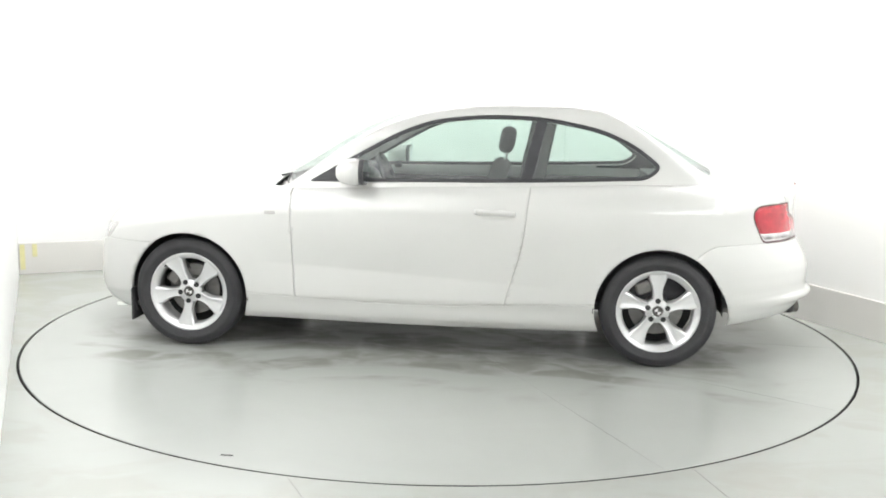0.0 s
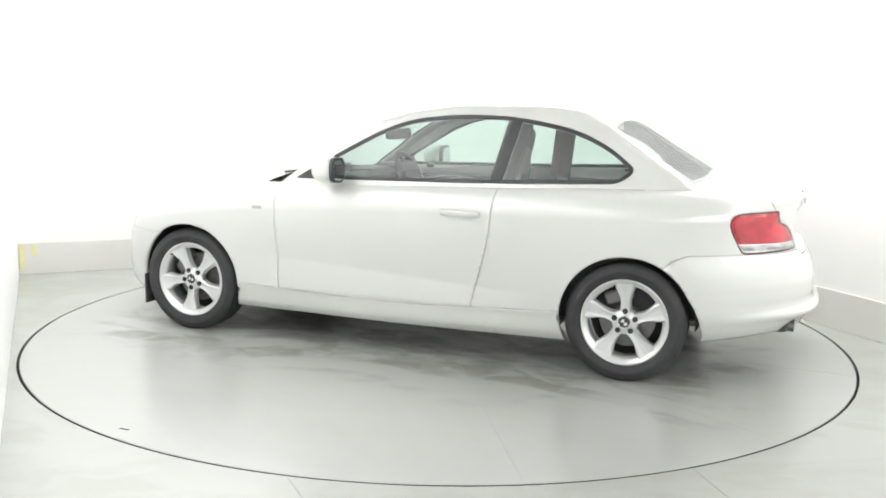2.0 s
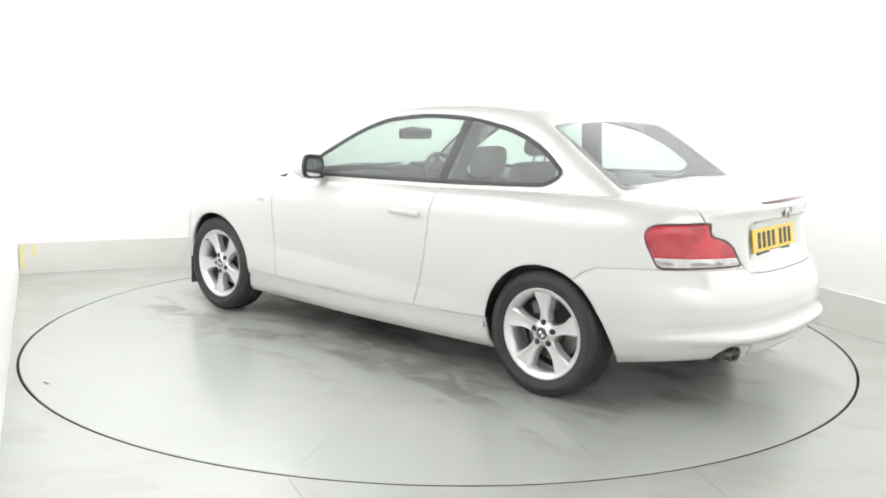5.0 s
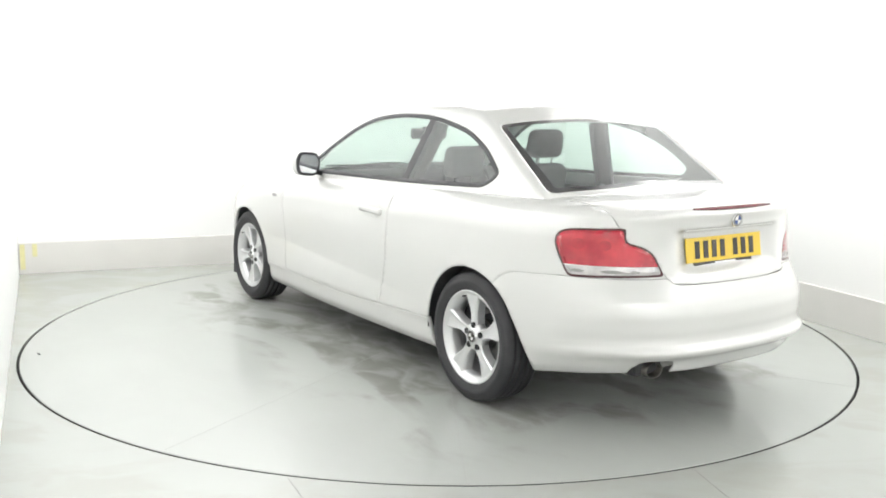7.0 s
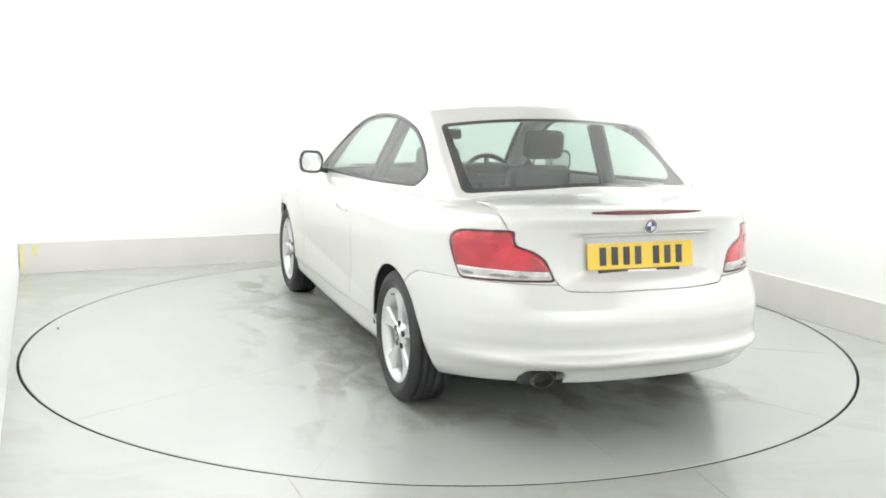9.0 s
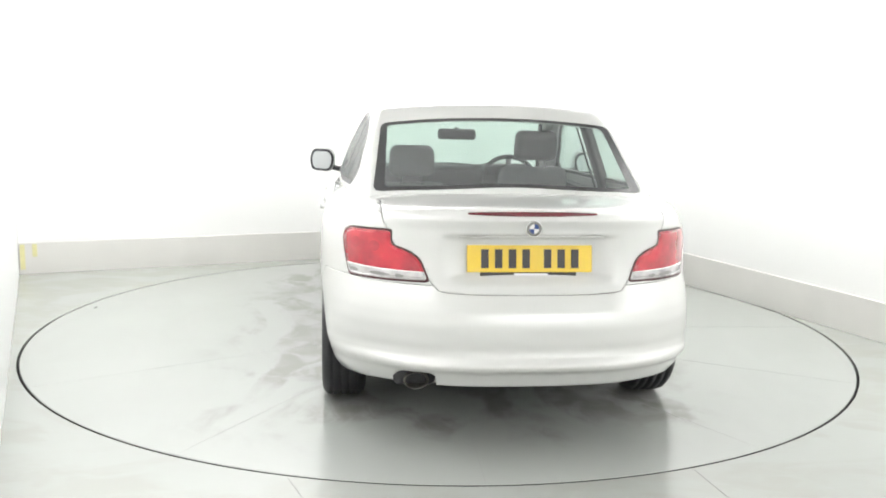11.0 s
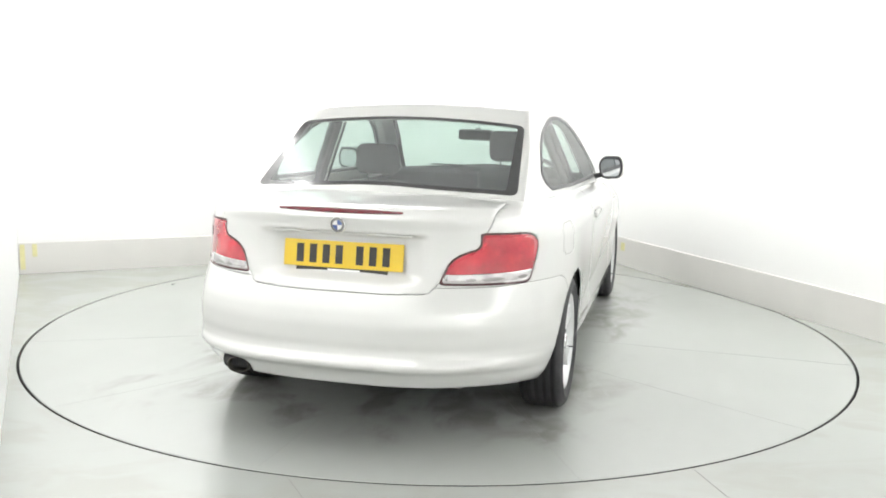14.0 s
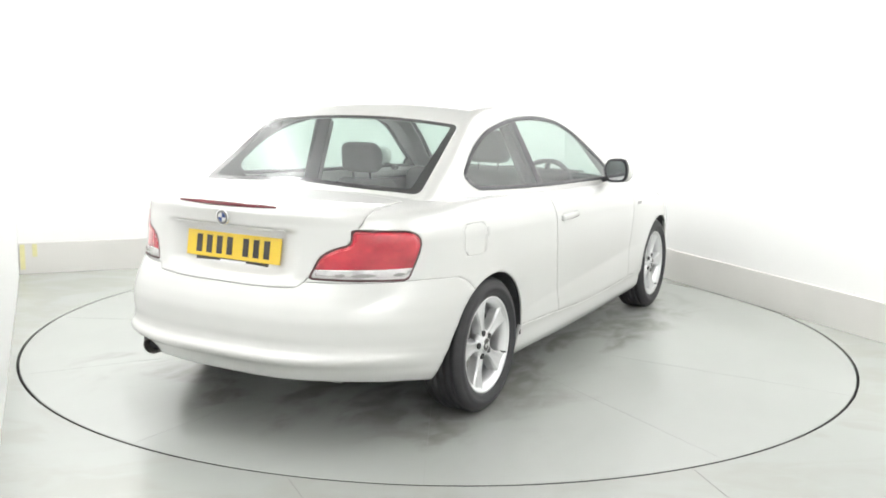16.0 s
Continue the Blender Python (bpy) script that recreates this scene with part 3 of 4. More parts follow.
    door_line = rounded([(0.735, 1.2), (0.715, 0.62), (0.695, 0.2), (-0.47, 0.2), (-0.495, 0.36), (-0.58, 0.64), (-0.635, 1.2)], [0, 0.2, 0, 0, 0.1, 0.2, 0])
    piece, joint, lower = seam(lower, lambda W: np.where(W[:, 1] < 0.4, 1, sd(W[:, [0, 2]], door_line)))
    joints.append(joint)
    doors = panel("door", piece, PAINT)
    piece, joint, lower = seam(lower, lambda W: np.maximum(np.maximum(W[:, 1] - table(W[:, 0], [(0.7, 0.69), (1.3, 0.66), (2.1, 0.56)]), 0.80 - W[:, 0]), 0.655 - W[:, 2]))
    joints.append(joint)
    panel("bonnet", piece, PAINT, sides=False)
    V = lower[0]
    front = lambda x, y: V[np.argmin((V[:, 0] - x) ** 2 + (V[:, 1] - y) ** 2 + 4 * (V[:, 2] - 0.6) ** 2), 3]
    lamp_line = rounded([(front(1.80, 0.74), 0.70), (front(1.86, 0.72), 0.60), (front(2.06, 0.42), 0.54), (front(2.07, 0.40), 0.645)], 0.04)
    piece, joint, lower = seam(lower, lambda W: np.where(W[:, 0] < 1.5, 1, sd(W[:, [3, 2]], lamp_line)))
    panel("headlamp", piece, CLEAR, label="clear wrap-round headlamp", thick=0.012)
    joints.append(joint)
    piece, joint, lower = seam(lower, lambda W: np.maximum(W[:, 2] - table(W[:, 0], [(1.3, 0.60), (1.66, 0.60), (1.9, 0.60), (2.1, 0.655)]), 1.3 - W[:, 0]))
    joints.append(joint)
    panel("front_bumper", piece, PAINT, sides=False, thick=0.02)
    wing, quarter = cut(*lower, -lower[0][:, 0])
    panel("front_wing", wing, PAINT)
    made = [raw("rear_wing", *quarter, PAINT, car)]
    # the fuel flap is on one side only
    flap_line = rounded([(-1.40, 0.905), (-1.58, 0.905), (-1.585, 0.765), (-1.41, 0.765)], 0.05)
    flap, joint, rest = seam(mirrored(*quarter), lambda W: sd(W[:, [0, 2]], flap_line), 0.0004)
    made.append(raw("rear_wing", *rest, PAINT, car))
    made.append(raw("fuel_flap", *flap, PAINT, made[-1]))
    raw("flap_joint", moved(joint[0][:, :3], (0, 0.004, 0)), joint[1], SEAL, made[1])
    for ob in made:
        solid(ob, 0.008)
    for i, j in enumerate(joints):
        W = j[0].copy()
        W[:, 1] -= 0.005 * np.clip(W[:, 1] / 0.3, 0, 1)
        W[:, 0] -= 0.005 * np.sign(W[:, 0]) * (np.abs(W[:, 0]) > 1.9)
        W[:, 2] -= 0.004 * (W[:, 2] > 0.9)
        for piece in islands(*joined(W, j[1])):
            raw("panel_joint", *piece, SEAL, car)
    return boot, bumper, doors


def lens_split(rim, lens):
    """Red upper lens and clear lower strip."""
    both = (np.concatenate([lens[0], rim[0]]), np.concatenate([lens[1], rim[1] + len(lens[0])]))
    f = both[0][:, 2] - 0.747 - 0.004 * (both[0][:, 1] / 0.7)
    clear, red = cut(*both, f)
    return red, clear


def build_cabin():
    upper = upper_half()
    side = lambda W: np.where((W[:, 1] < 0.42), 1.0, sd(W[:, [0, 2]], SIDE_WINDOW))
    SIDE_WINDOW = rounded([(0.640, 0.968), (0.38, 1.122), (0.13, 1.262), (-0.06, 1.330), (-0.34, 1.361), (-0.68, 1.355), (-1.00, 1.293), (-1.19, 1.207), (-1.335, 1.093), (-1.25, 1.022), (-0.55, 0.994)],
                          [0.01, 0.2, 0.2, 0.2, 0.2, 0.2, 0.2, 0.2, 0.09, 0.05, 0.3])
    pane, upper = cut(*upper, side(upper[0]))
    frame_, pane = cut(*pane, -0.019 - sd(pane[0][:, [0, 2]], SIDE_WINDOW))
    panel("window_trim", (moved(frame_[0], (0, 0.002, 0)), frame_[1]), BLACK, label="satin black side window frame", thick=0.014)
    pillar = [(-0.545, 0.9), (-0.555, 0.997), (-0.640, 1.36), (-0.700, 1.36), (-0.622, 1.0), (-0.615, 0.9)]
    post, pane = cut(*pane, sd(pane[0][:, [0, 2]], pillar))
    panel("door_pillar", post, BLACK, label="gloss black door pillar", thick=0.03)
    corner = [(0.7, 0.9), (0.7, 1.0), (0.50, 1.07), (0.455, 0.9)]
    sail, pane = cut(*pane, sd(pane[0][:, [0, 2]], corner))
    panel("mirror_triangle", sail, BLACK, thick=0.02)
    quarter, door_glass = cut(*pane, pane[0][:, 0] + 0.63)
    for ob in panel("door_glass", door_glass, GLASS, label="green-tinted side window glass", thick=0) + panel("quarter_glass", quarter, GLASS, label="green-tinted side window glass", thick=0):
        ob.visible_shadow = False
    # rear window and windscreen: outlines in plan
    for name, pts, r, test in (("rear_window", [(-0.57, -1.165), (0.57, -1.165), (0.625, -1.62), (0.3, -1.685), (-0.3, -1.685), (-0.625, -1.62)], [0.04, 0.04, 0.04, 0.3, 0.3, 0.04], lambda W: W[:, 0] > -1.0),
                               ("windscreen", [(-0.54, 0.16), (0.54, 0.16), (0.66, 0.78), (0.35, 0.90), (-0.35, 0.90), (-0.66, 0.78)], [0.05, 0.05, 0.04, 0.3, 0.3, 0.04], lambda W: W[:, 0] < 0.0)):
        line = rounded(pts, r)
        # the top edge bows towards the middle of the roof
        f = lambda W: np.where(test(W), 1.0, sd(np.stack([W[:, 1], W[:, 0] - (0.018 if name == "rear_window" else -0.05) * (1 - (W[:, 1] / 0.55) ** 2) * np.clip((W[:, 0] + 1.5) / 0.3 if name == "rear_window" else (0.6 - W[:, 0]) / 0.4, 0, 1)], -1), line))
        pane, upper = cut(*upper, f(upper[0]))
        edge = -0.026 - f(pane[0])
        if name == "rear_window":
            # broad black print down both sides
            edge = np.minimum(edge, table(pane[0][:, 0], [(-1.70, 0.578), (-1.16, 0.538)]) - pane[0][:, 1])
        border, pane = cut(*pane, edge)
        panel(name + "_border", border, PRINT, sides=False, thick=0, label="black window border")
        panel(name, pane, GLASS, sides=False, thick=0, label="green-tinted window glass")[0].visible_shadow = False
    panel("roof", upper, PAINT, sides=False, thick=0.02, label="white painted roof with its pillars")
    post = cut(*upper, np.maximum(upper[0][:, 0] + 1.05, 1.0 - upper[0][:, 2]))[0]
    inner = post[0].copy()
    inner[:, 1] *= 0.955
    inner[:, 2] -= 0.012
    panel("pillar_lining", (inner, post[1]), PLASTIC, thick=0, label="dark rear pillar lining")
    lining = cut(*upper, np.maximum(1.18 - upper[0][:, 2], -1.0 - upper[0][:, 0]))[0]
    panel("headliner", (moved(lining[0], (0, 0, -0.026)), lining[1]), LINER, sides=False, thick=0, label="pale grey fabric headliner")


boot_lid, rear_bumper, doors = build_body()
build_cabin()


# ---- wheels ----
def make_wheel():
    """A five-spoke alloy wheel; z points out of the car."""
    groove = lambda h: [(0.3165, h - 0.006), (0.309, h - 0.005), (0.309, h + 0.005), (0.3165, h + 0.006)]
    tread = [(0.300, -0.093), (0.312, -0.080)] + groove(-0.055) + groove(-0.019) + groove(0.019) + groove(0.055) + [(0.312, 0.080), (0.300, 0.093)]
    side = [(0.222, -0.080), (0.232, -0.094), (0.255, -0.102), (0.280, -0.101)]
    profile = side + tread + [(0.290, 0.099), (0.280, 0.101), (0.278, 0.1035), (0.262, 0.1045), (0.260, 0.103), (0.242, 0.098), (0.230, 0.092), (0.222, 0.080)]
    wheel = part("wheel", lathe([(0.224, -0.085), (0.212, -0.078), (0.203, -0.03), (0.200, 0.04), (0.207, 0.072), (0.216, 0.086), (0.225, 0.092), (0.229, 0.089), (0.226, 0.080)], 72), ALLOY, None, "silver five-spoke alloy wheel", smooth=True)
    part("tyre", lathe(profile, 96), RUBBER, wheel, "worn black rubber tyre", smooth=True)
    part("brake_disc", lathe([(0.02, 0.0), (0.075, 0.004), (0.078, -0.016), (0.148, -0.016), (0.150, -0.018), (0.150, -0.040), (0.02, -0.040)], 48), DISC, wheel, "bare iron brake disc")
    part("dust_shield", lathe([(0.0, -0.050), (0.199, -0.050), (0.199, -0.056), (0.0, -0.056)], 36), SHIELD, wheel, "dark plate behind the brake disc")
    part("caliper", shifted(box((0.07, 0.15, 0.06), (0.132, 0.0, -0.02), 0.012), pose(0, 0, 0, 0, 0, 20)), DISC, wheel, "grey brake caliper")
    part("rim_flange", lathe([(0.217, 0.085), (0.203, 0.076), (0.194, 0.066), (0.190, 0.050), (0.190, 0.020), (0.200, 0.0)], 72), ALLOY, wheel, smooth=True)
    hub = [(0.0, 0.080), (0.030, 0.080), (0.034, 0.077), (0.036, 0.073), (0.058, 0.070), (0.068, 0.062), (0.072, 0.03), (0.0, 0.03)]
    part("hub", lathe(hub, 40), ALLOY, wheel, smooth=True)
    part("hub_cap", lathe([(0.0, 0.0845), (0.022, 0.084), (0.028, 0.082), (0.031, 0.079)], 32), INK, wheel, "round blue and white hub cap", smooth=True)
    part("cap_ring", lathe([(0.028, 0.083), (0.0305, 0.084), (0.033, 0.080)], 32), CHROME, wheel)
    for q in (0, 2):
        a0 = radians(90 * q)
        arc = [(0, 0)] + [(0.018 * math.cos(a0 + radians(15 * k)), 0.018 * math.sin(a0 + radians(15 * k))) for k in range(7)]
        part("cap_field", shifted(prism(arc, 0.001), pose(0, 0, 0.0842)), WHITE, wheel)
    # spokes: narrow above the hub, flared into the rim, hollowed along the middle
    rs = np.linspace(0.05, 0.215, 12)
    verts, faces = [], []
    for r in rs:
        t = (r - 0.05) / 0.165
        w = 0.030 - 0.008 * math.sin(math.pi * min(1, t * 1.4)) + 0.030 * t ** 2.2
        h = 0.070 + 0.012 * t - 0.004 * math.sin(math.pi * t)
        lean = 0.012 * t * t
        sec = [(-w - 0.004, h - 0.046), (-w, h - 0.007), (-w * 0.78, h), (-w * 0.3, h - 0.004), (w * 0.3, h - 0.004), (w * 0.78, h), (w, h - 0.007), (w + 0.004, h - 0.046)]
        verts += [(r, y + lean, z) for y, z in sec]
    m = 8
    for i in range(len(rs) - 1):
        for j in range(m):
            q = (j + 1) % m
            faces.append((i * m + j, i * m + q, (i + 1) * m + q, (i + 1) * m + j))
    faces += [tuple(range(m))[::-1], tuple((len(rs) - 1) * m + j for j in range(m))]
    first = None
    for i in range(5):
        if first is None:
            first = raw("spoke", verts, faces, ALLOY, wheel, smooth=False)
        else:
            ob = new("spoke", first.data)
            ob.parent = wheel
            ob.matrix_basis = pose(0, 0, 0, 0, 0, 72 * i)
    for i in range(5):
        a = radians(72 * i)
        bolt = part("wheel_bolt", lathe([(0.0, 0.072), (0.008, 0.072), (0.010, 0.070), (0.011, 0.0725), (0.0145, 0.0725), (0.0145, 0.06)], 14), WELL, wheel, "dark recessed wheel bolt")
        bolt.matrix_basis = pose(0.056 * math.cos(a), 0.056 * math.sin(a), 0.0015)
    valve = part("valve", lathe([(0.0, 0.02), (0.004, 0.02), (0.004, 0.0), (0.006, -0.02)], 10), BLACK, wheel)
    valve.matrix_basis = pose(0.19, 0.06, 0.075)
    return wheel


def place_wheels():
    wheel = make_wheel()
    places = [(WHEEL_X, 0.744, 64.0, 1), (-WHEEL_X, 0.749, 90.0, 1), (-WHEEL_X, -0.749, 40.0, -1), (WHEEL_X, -0.744, 75.0, -1)]
    for i, (x, y, spin, s) in enumerate(places):
        ob = wheel if i == 0 else copy_thing(wheel, Matrix())
        ob.parent = car
        ob.matrix_basis = pose(x, y, 0.3155) @ pose(0, 0, 0, -90 * s, 0, 0) @ pose(0, 0, 0, 0, 0, -spin)


place_wheels()


def wheel_wells():
    for x in (WHEEL_X, -WHEEL_X):
        for s in (1, -1):
            v, f = [], []
            n = 28
            for i in range(n + 1):
                lo, hi = (-22, 186) if x > 0 else (-4, 184)
                a = radians(lo + (hi - lo) * i / n)
                c, d = math.cos(a) * (ARCH_R + 0.005), math.sin(a) * (ARCH_R + 0.005)
                lip = 0.845 - (0.45 * max(0.0, c) ** 2 if x > 0 else 0.55 * max(0.0, -c) ** 2)
                v += [(x + c, s * lip, WHEEL_Z + d), (x + c * 1.02, s * 0.72, WHEEL_Z + d * 1.02), (x + c * 1.02, s * 0.50, WHEEL_Z + d * 1.02), (x, s * 0.50, WHEEL_Z)]
            for i in range(n):
                for j in range(3):
                    f.append((4 * i + j, 4 * i + j + 1, 4 * i + 5 + j, 4 * i + 4 + j))
            solid(raw("wheel_well", v, f, WELL, car, "black wheel arch liner", smooth=False), 0.004)


    # flap hanging from the liner in front of the wheel
    for s in (1, -1):
        part("wheel_flap", box((0.014, 0.15, 0.19), (WHEEL_X + 0.349, s * 0.742, 0.225), 0.005), WELL, car, "black flap in front of the wheel")


wheel_wells()


def underbody():
    part("floor_pan", box((1.86, 1.46, 0.03), (0, 0, 0.205), 0.008), UNDER, car, "pale underbody pan")
    part("engine_tray", box((0.95, 0.98, 0.03), (1.42, 0, 0.215), 0.008), UNDER, car, "pale engine tray")
    part("rear_tray", box((1.08, 0.98, 0.03), (-1.48, 0, 0.265), 0.008), UNDER, car, "pale rear tray")
    part("silencer", box((0.26, 0.75, 0.10), (-1.90, 0.05, 0.335), 0.04, 3), STEEL, car, "rust-brown exhaust silencer")
    for y in (0.60, -0.60):
        for x in (0.72, -0.78):
            part("jacking_pad", box((0.09, 0.05, 0.02), (x, y, 0.183), 0.005), PLASTIC, car)
    # tail pipe
    pipe = [(0.036, 0.0), (0.036, 0.16), (0.034, 0.165), (0.031, 0.16), (0.031, 0.02), (0.0, 0.02)]
    bm = lathe(pipe, 32)
    bmesh.ops.scale(bm, vec=(1, 1.45, 1), verts=bm.verts)
    part("tail_pipe", shifted(bm, pose(-1.996, 0.462, 0.305, 0, -90, 0)), STEEL, car, "oval steel tail pipe with a slanted end", smooth=True)
    part("pipe_recess", box((0.16, 0.175, 0.085), (-2.05, 0.466, 0.318), 0.025, 3), WELL, car, "black recess round the tail pipe")


underbody()


# ---- cabin ----
def seat(x, y, rise, name="front_seat"):
    """A front seat: cushion, backrest with bolsters, and headrest on two posts."""
    base = part(name, box((0.52, 0.50, 0.16), (x + 0.14, y, 0.46 + rise), 0.05, 3), FABRIC, car, "dark grey fabric front seat")
    bm = box((0.12, 0.48, 0.615), (0, 0, 0.3075), 0.05, 3)
    for w in bm.verts:
        w.co.x += 0.5 * w.co.y ** 2
        w.co.y *= 1 - 0.22 * max(0, w.co.z - 0.35) / 0.3
    part("backrest", shifted(bm, pose(x - 0.0, y, 0.45 + rise, 0, -17, 0)), FABRIC, base, smooth=True)
    bm = box((0.10, 0.255, 0.175), (0, 0, 0.008), 0.045, 4)
    for w in bm.verts:
        w.co.x += 0.45 * w.co.y ** 2
        w.co.y *= 1 - 0.5 * abs(w.co.z) * (w.co.z > 0)
    part("headrest", shifted(bm, pose(x - 0.19, y, 1.165 + rise, 0, -10, 0)), FABRIC, base, smooth=True)
    for d in (-0.06, 0.06):
        part("headrest_post", shifted(lathe([(0.006, -0.06), (0.006, 0.06)], 10), pose(x - 0.18, y + d, 1.06 + rise, 0, -12, 0)), CHROME, base)


def cabin():
    tub = part("cabin_floor", box((2.2, 1.38, 0.04), (-0.35, 0, 0.30), 0.01), FABRIC, car, "dark carpeted cabin floor")
    for s in (1, -1):
        part("door_card", box((1.36, 0.05, 0.56), (0.03, s * 0.745, 0.625), 0.02), PLASTIC, car, "dark grey door trim")
        part("side_trim", box((0.95, 0.06, 0.60), (-1.14, s * 0.705, 0.63), 0.02), PLASTIC, car, "dark grey rear side trim")
        part("armrest", box((0.5, 0.07, 0.07), (-0.15, s * 0.71, 0.72), 0.03, 3), PLASTIC, car)
    bm = box((0.44, 1.40, 0.22), (0, 0, 0), 0.07, 3)
    dash = part("dashboard", shifted(bm, pose(0.60, 0, 0.855, 0, 6, 0)), PLASTIC, car, "black moulded dashboard")
    part("instrument_hood", box((0.20, 0.34, 0.07), (0.47, -0.37, 0.975), 0.03, 3), PLASTIC, dash)
    part("screen_hood", box((0.16, 0.30, 0.05), (0.50, 0, 0.97), 0.02, 3), PLASTIC, dash)
    part("centre_console", box((0.95, 0.24, 0.28), (0.05, 0, 0.46), 0.05, 3), PLASTIC, car)
    part("firewall", box((0.05, 1.40, 0.62), (0.86, 0, 0.62), 0.01), WELL, car)
    rim = lathe([(0.185 + 0.016 * math.cos(a), 0.016 * math.sin(a)) for a in np.linspace(0, 2 * math.pi, 11)[:-1]], 48, closed=True)
    wheel = part("steering_wheel", shifted(rim, pose(0.36, -0.37, 0.895, 0, -66, 0)), PLASTIC, car, "black steering wheel", smooth=True)
    part("steering_boss", shifted(box((0.13, 0.15, 0.05), (0, 0, -0.02), 0.02, 3), pose(0.36, -0.37, 0.895, 0, -66, 0)), PLASTIC, wheel)
    for a in (0, 180, 270):
        part("steering_spoke", shifted(box((0.13, 0.035, 0.015), (0.12, 0, -0.008), 0.006), pose(0.36, -0.37, 0.895, 0, -66, 0) @ pose(0, 0, 0, 0, 0, a + 90)), PLASTIC, wheel)
    part("steering_column", shifted(lathe([(0.045, -0.32), (0.05, -0.04)], 16), pose(0.36, -0.37, 0.895, 0, -66, 0)), PLASTIC, wheel)
    seat(-0.42, 0.37, -0.075)
    seat(-0.25, -0.37, 0.01)
    bench = part("rear_bench", box((0.50, 1.16, 0.18), (-0.98, 0, 0.47), 0.06, 3), FABRIC, car, "dark grey fabric rear bench")
    for s in (1, -1):
        part("bench_back", shifted(box((0.13, 0.58, 0.55), (0, 0, 0.275), 0.05, 3), pose(-1.20, s * 0.30, 0.47, 0, -22, 0)), FABRIC, bench, smooth=True)
    for s in (1, -1):
        post = part("inner_pillar", shifted(box((0.14, 0.03, 0.46), (0, 0, 0.23), 0.012), pose(-0.60, s * 0.745, 0.93, s * 22, -11, 0)), WELL, car, "dark inner door pillar trim")
        part("seat_belt", shifted(box((0.045, 0.004, 0.44), (0, 0, 0.22), 0.001), pose(-0.56, s * 0.722, 0.90, s * 22, -11, 0)), WELL, post, "black seat belt")
    part("parcel_shelf", box((0.36, 1.26, 0.03), (-1.52, 0, 0.985), 0.01), FABRIC, car, "dark grey parcel shelf")
    part("inner_mirror", box((0.045, 0.25, 0.07), (0.30, 0.005, 1.215), 0.02, 4, (0, 0, -12)), PLASTIC, car, "black inside rear-view mirror")
    part("mirror_stalk", box((0.09, 0.02, 0.02), (0.33, 0.0, 1.25), 0.006), PLASTIC, car)


cabin()


# ---- outer fittings ----
def door_mirror(s):
    bm = box((0.15, 0.165, 0.142), (0, 0, 0), 0.055, 5)
    for w in bm.verts:
        k = max(0.0, w.co.x + 0.02) / 0.095
        w.co.y *= 1 - 0.25 * k
        w.co.z *= 1 - 0.22 * k
        w.co.z *= 1 - 0.10 * (w.co.y * s > 0)
        w.co.x -= 0.10 * s * w.co.y
    at = pose(0.375, s * 0.880, 1.034, 0, 0, -4 if s > 0 else -5) @ Matrix.Diagonal((1.06, 0.96, 1.10, 1))
    ob = part("door_mirror", shifted(bm, at), PAINT, car, "white door mirror with black foot", smooth=True)
    flat = rounded([(-0.070, -0.058), (0.062, -0.066), (0.082, 0.020), (0.055, 0.064), (-0.060, 0.070), (-0.082, 0.015)], 0.045)
    face = at @ pose(-0.06, 0, 0, 0, 0, 0) @ pose(0, 0, 0, 90, 0, -90)
    part("mirror_bezel", shifted(prism([(s * x, y) for x, y in flat], 0.022, 0.004), face), BLACK, ob)
    part("mirror_glass", shifted(prism([(s * x * 0.82, y * 0.79) for x, y in flat], 0.003), face @ pose(0, 0, 0.0215)), MIRROR, ob, "mirror glass")
    part("mirror_foot", shifted(box((0.055, 0.13, 0.032), (0, 0, 0), 0.013, 3), pose(0.36, s * 0.79, 0.978, s * 14, 0, 0)), BLACK, ob, "black mirror foot")


for s in (1, -1):
    door_mirror(s)


def door_handles():
    for s, door in zip((1, -1), doors):
        bm = box((0.23, 0.030, 0.034), (0, 0, 0), 0.013, 3)
        for w in bm.verts:
            w.co.y -= s * 0.9 * w.co.x ** 2 * 1.1
        part("door_handle", shifted(bm, pose(-0.425, s * 0.879, 0.834, 0, -1.5, 0)), PAINT, door, smooth=True)
        part("handle_recess", shifted(box((0.15, 0.004, 0.060), (0, 0, 0), 0.0015), pose(-0.43, s * 0.8655, 0.828)), PAINT, door)
        part("side_repeater", box((0.062, 0.007, 0.019), (0.835, s * 0.866, 0.797), 0.003), CLEAR, car, "small clear side indicator")


door_handles()


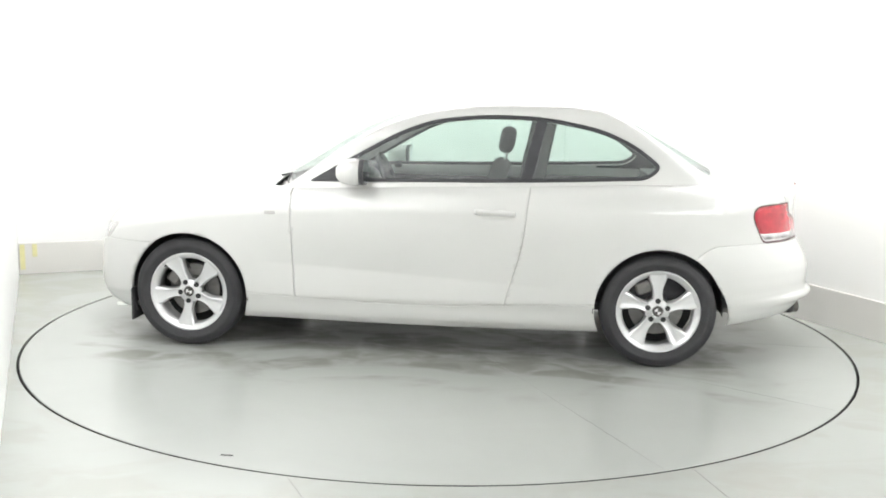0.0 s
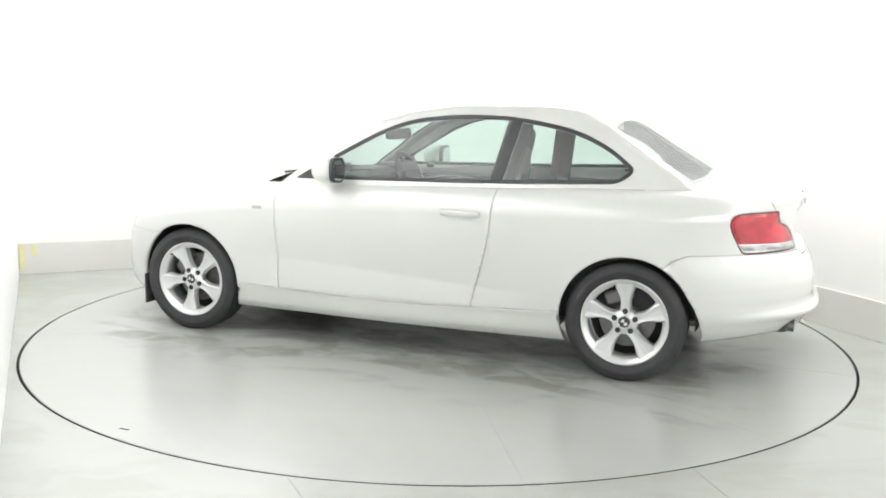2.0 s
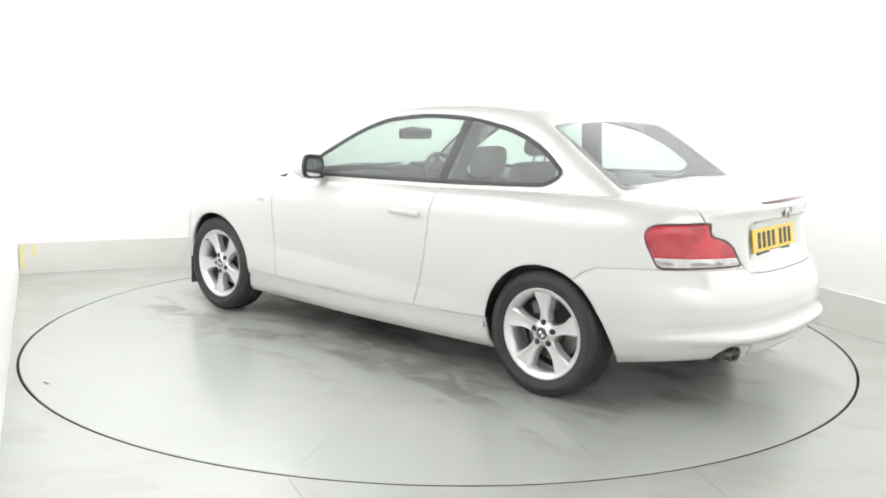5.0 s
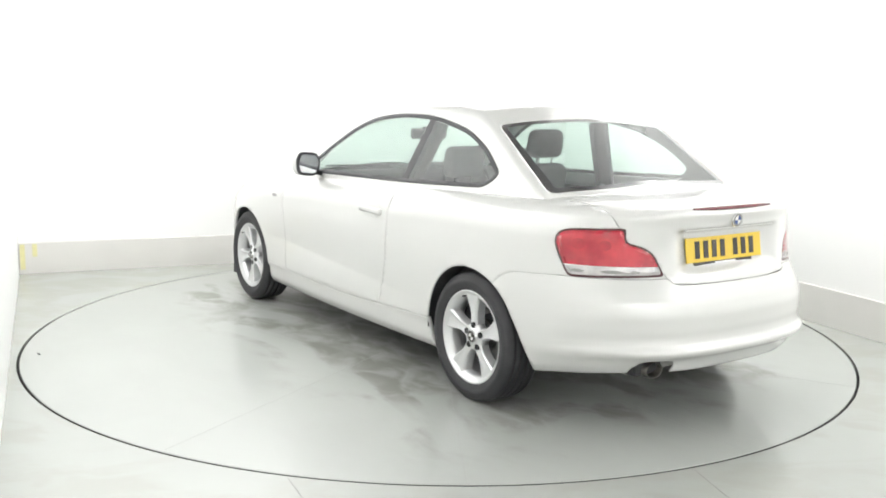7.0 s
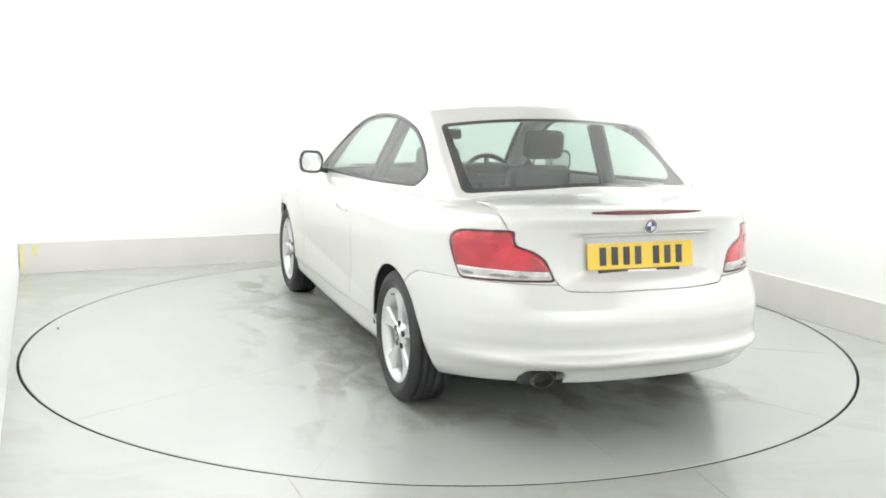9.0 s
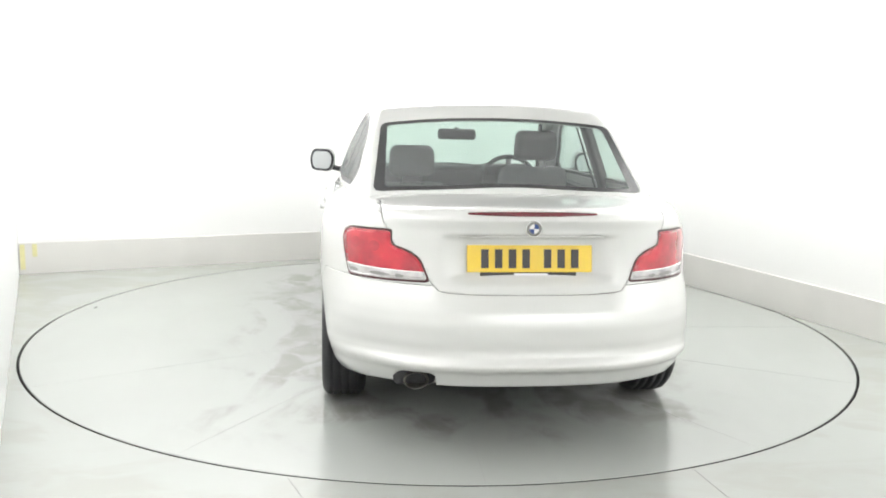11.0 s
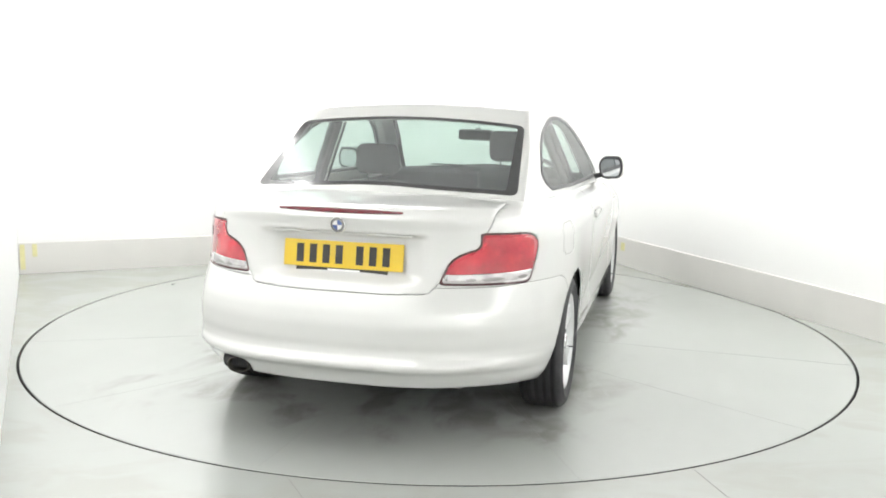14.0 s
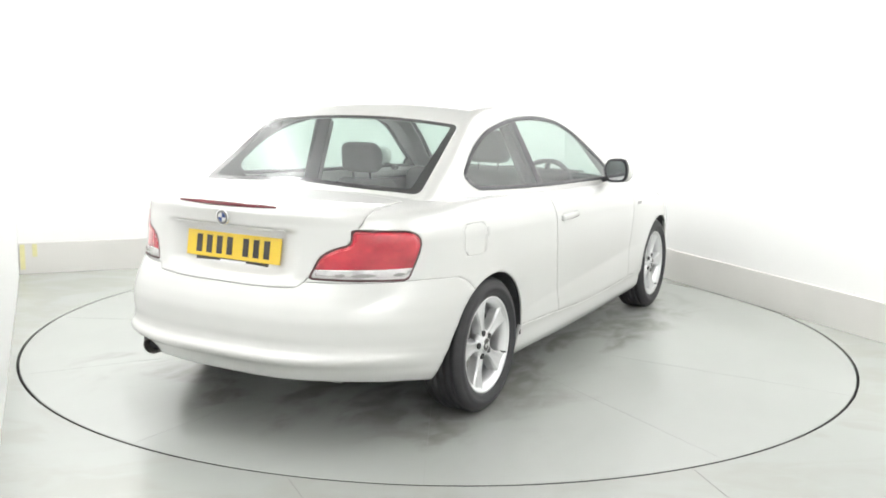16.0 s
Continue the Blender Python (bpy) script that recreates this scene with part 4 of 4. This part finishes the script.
def number_plate():
    """Yellow plate; the characters are plain bars."""
    face = pose(-2.117, 0, 0.803, 0, 8.5, 0)
    plate = part("number_plate", shifted(box((0.006, 0.52, 0.111), (0, 0, 0), 0.0025), face), YELLOW, car, "yellow number plate with black bars")
    y = 0.205
    for i in range(7):
        part("plate_bar", shifted(box((0.002, 0.031, 0.077), (-0.0042, y - 0.018, 0), 0.0), face), INK, plate)
        y -= 0.047 + (0.042 if i == 3 else 0.010)
    strip = part("plate_strip", shifted(box((0.008, 0.40, 0.022), (0, 0, 0), 0.002), pose(-2.121, 0.005, 0.738, 0, 8.5, 0)), INK, car, "black strip with a pale bar under the plate")
    part("strip_bar", shifted(box((0.002, 0.14, 0.008), (-0.005, 0, 0.0)), pose(-2.121, -0.005, 0.739, 0, 8.5, 0)), LAMP_FRAME, strip)
    part("grip_strip", box((0.012, 0.60, 0.007), (-2.141, 0, 0.897), 0.003), PAINT, boot_lid, "thin grip strip above the number plate")


number_plate()


def badge():
    m = pose(-2.178, 0, 0.935, 0, -90 - 4, 0) @ Matrix.Diagonal((0.9, 0.9, 1, 1))
    ob = part("badge", shifted(lathe([(0.0, 0.004), (0.030, 0.004), (0.035, 0.002), (0.036, -0.004)], 40), m), DISC, car, "round blue and white badge", smooth=True)
    part("badge_ring", shifted(lathe([(0.033, 0.004), (0.0355, 0.005), (0.0372, 0.002), (0.0372, -0.003)], 40), m), CHROME, ob, smooth=True)
    for q in range(4):
        arc = [(0, 0)] + [(0.022 * math.cos(radians(90 * q + 15 * k)), 0.022 * math.sin(radians(90 * q + 15 * k))) for k in range(7)]
        part("badge_field", shifted(prism(arc, 0.0015), m @ pose(0, 0, 0.004)), BLUE if q % 2 else WHITE, ob)


badge()


def brake_strip():
    bm = box((0.014, 0.53, 0.019), (0, 0, 0), 0.005, 2)
    bmesh.ops.subdivide_edges(bm, edges=[e for e in bm.edges if abs(e.verts[0].co.y - e.verts[1].co.y) > 0.3], cuts=8)
    for w in bm.verts:
        w.co.x += 0.25 * w.co.y ** 2
        w.co.z *= 1 - 0.55 * (abs(w.co.y) / 0.265) ** 3
    part("high_brake_lamp", shifted(bm, pose(-2.168, 0, 0.992)), DEEP_RED, boot_lid, "narrow dark red high brake lamp")


brake_strip()


def scuttle():
    """Black grille and wipers at the foot of the windscreen."""
    v, f = [], []
    n = 24
    for i in range(n + 1):
        y = -0.63 + 1.26 * i / n
        x = 0.945 - 0.16 * (y / 0.66) ** 2
        z = 0.955 - 0.055 * (y / 0.66) ** 2
        v += [(x + 0.015, y, z + 0.010), (x - 0.075, y, z + 0.022), (x - 0.075, y, z - 0.05), (x + 0.015, y, z - 0.05)]
    for i in range(n):
        for j in range(4):
            q = (j + 1) % 4
            f.append((4 * i + j, 4 * i + q, 4 * i + 4 + q, 4 * i + 4 + j))
    f += [(3, 2, 1, 0), (4 * n, 4 * n + 1, 4 * n + 2, 4 * n + 3)]
    grille = raw("scuttle_grille", v, f, PLASTIC, car, "black scuttle grille below the windscreen", smooth=False)
    for y in (-0.28, 0.30):
        part("wiper_arm", shifted(box((0.016, 0.46, 0.012), (0, 0, 0), 0.004), pose(0.850, y * 0.8, 0.975, 0, 0, -6 if y > 0 else 4)), BLACK, grille, "black wiper arm")


scuttle()


def turn(t):
    """The turntable's angle in radians."""
    return 3.03968 - 0.123285 * t - 0.0000745 * (t - 8) ** 2


def motions():
    table_rows, car_rows = [], []
    for i in range(33):
        t = i * 0.5
        a = turn(t)
        m = pose(0, 0, 0, 0, 0, math.degrees(a))
        table_rows.append((t, m))
        car_rows.append((t, m @ pose(0.0538, -0.1352, 0)))
    walk(turntable, table_rows)
    walk(car, car_rows)


motions()
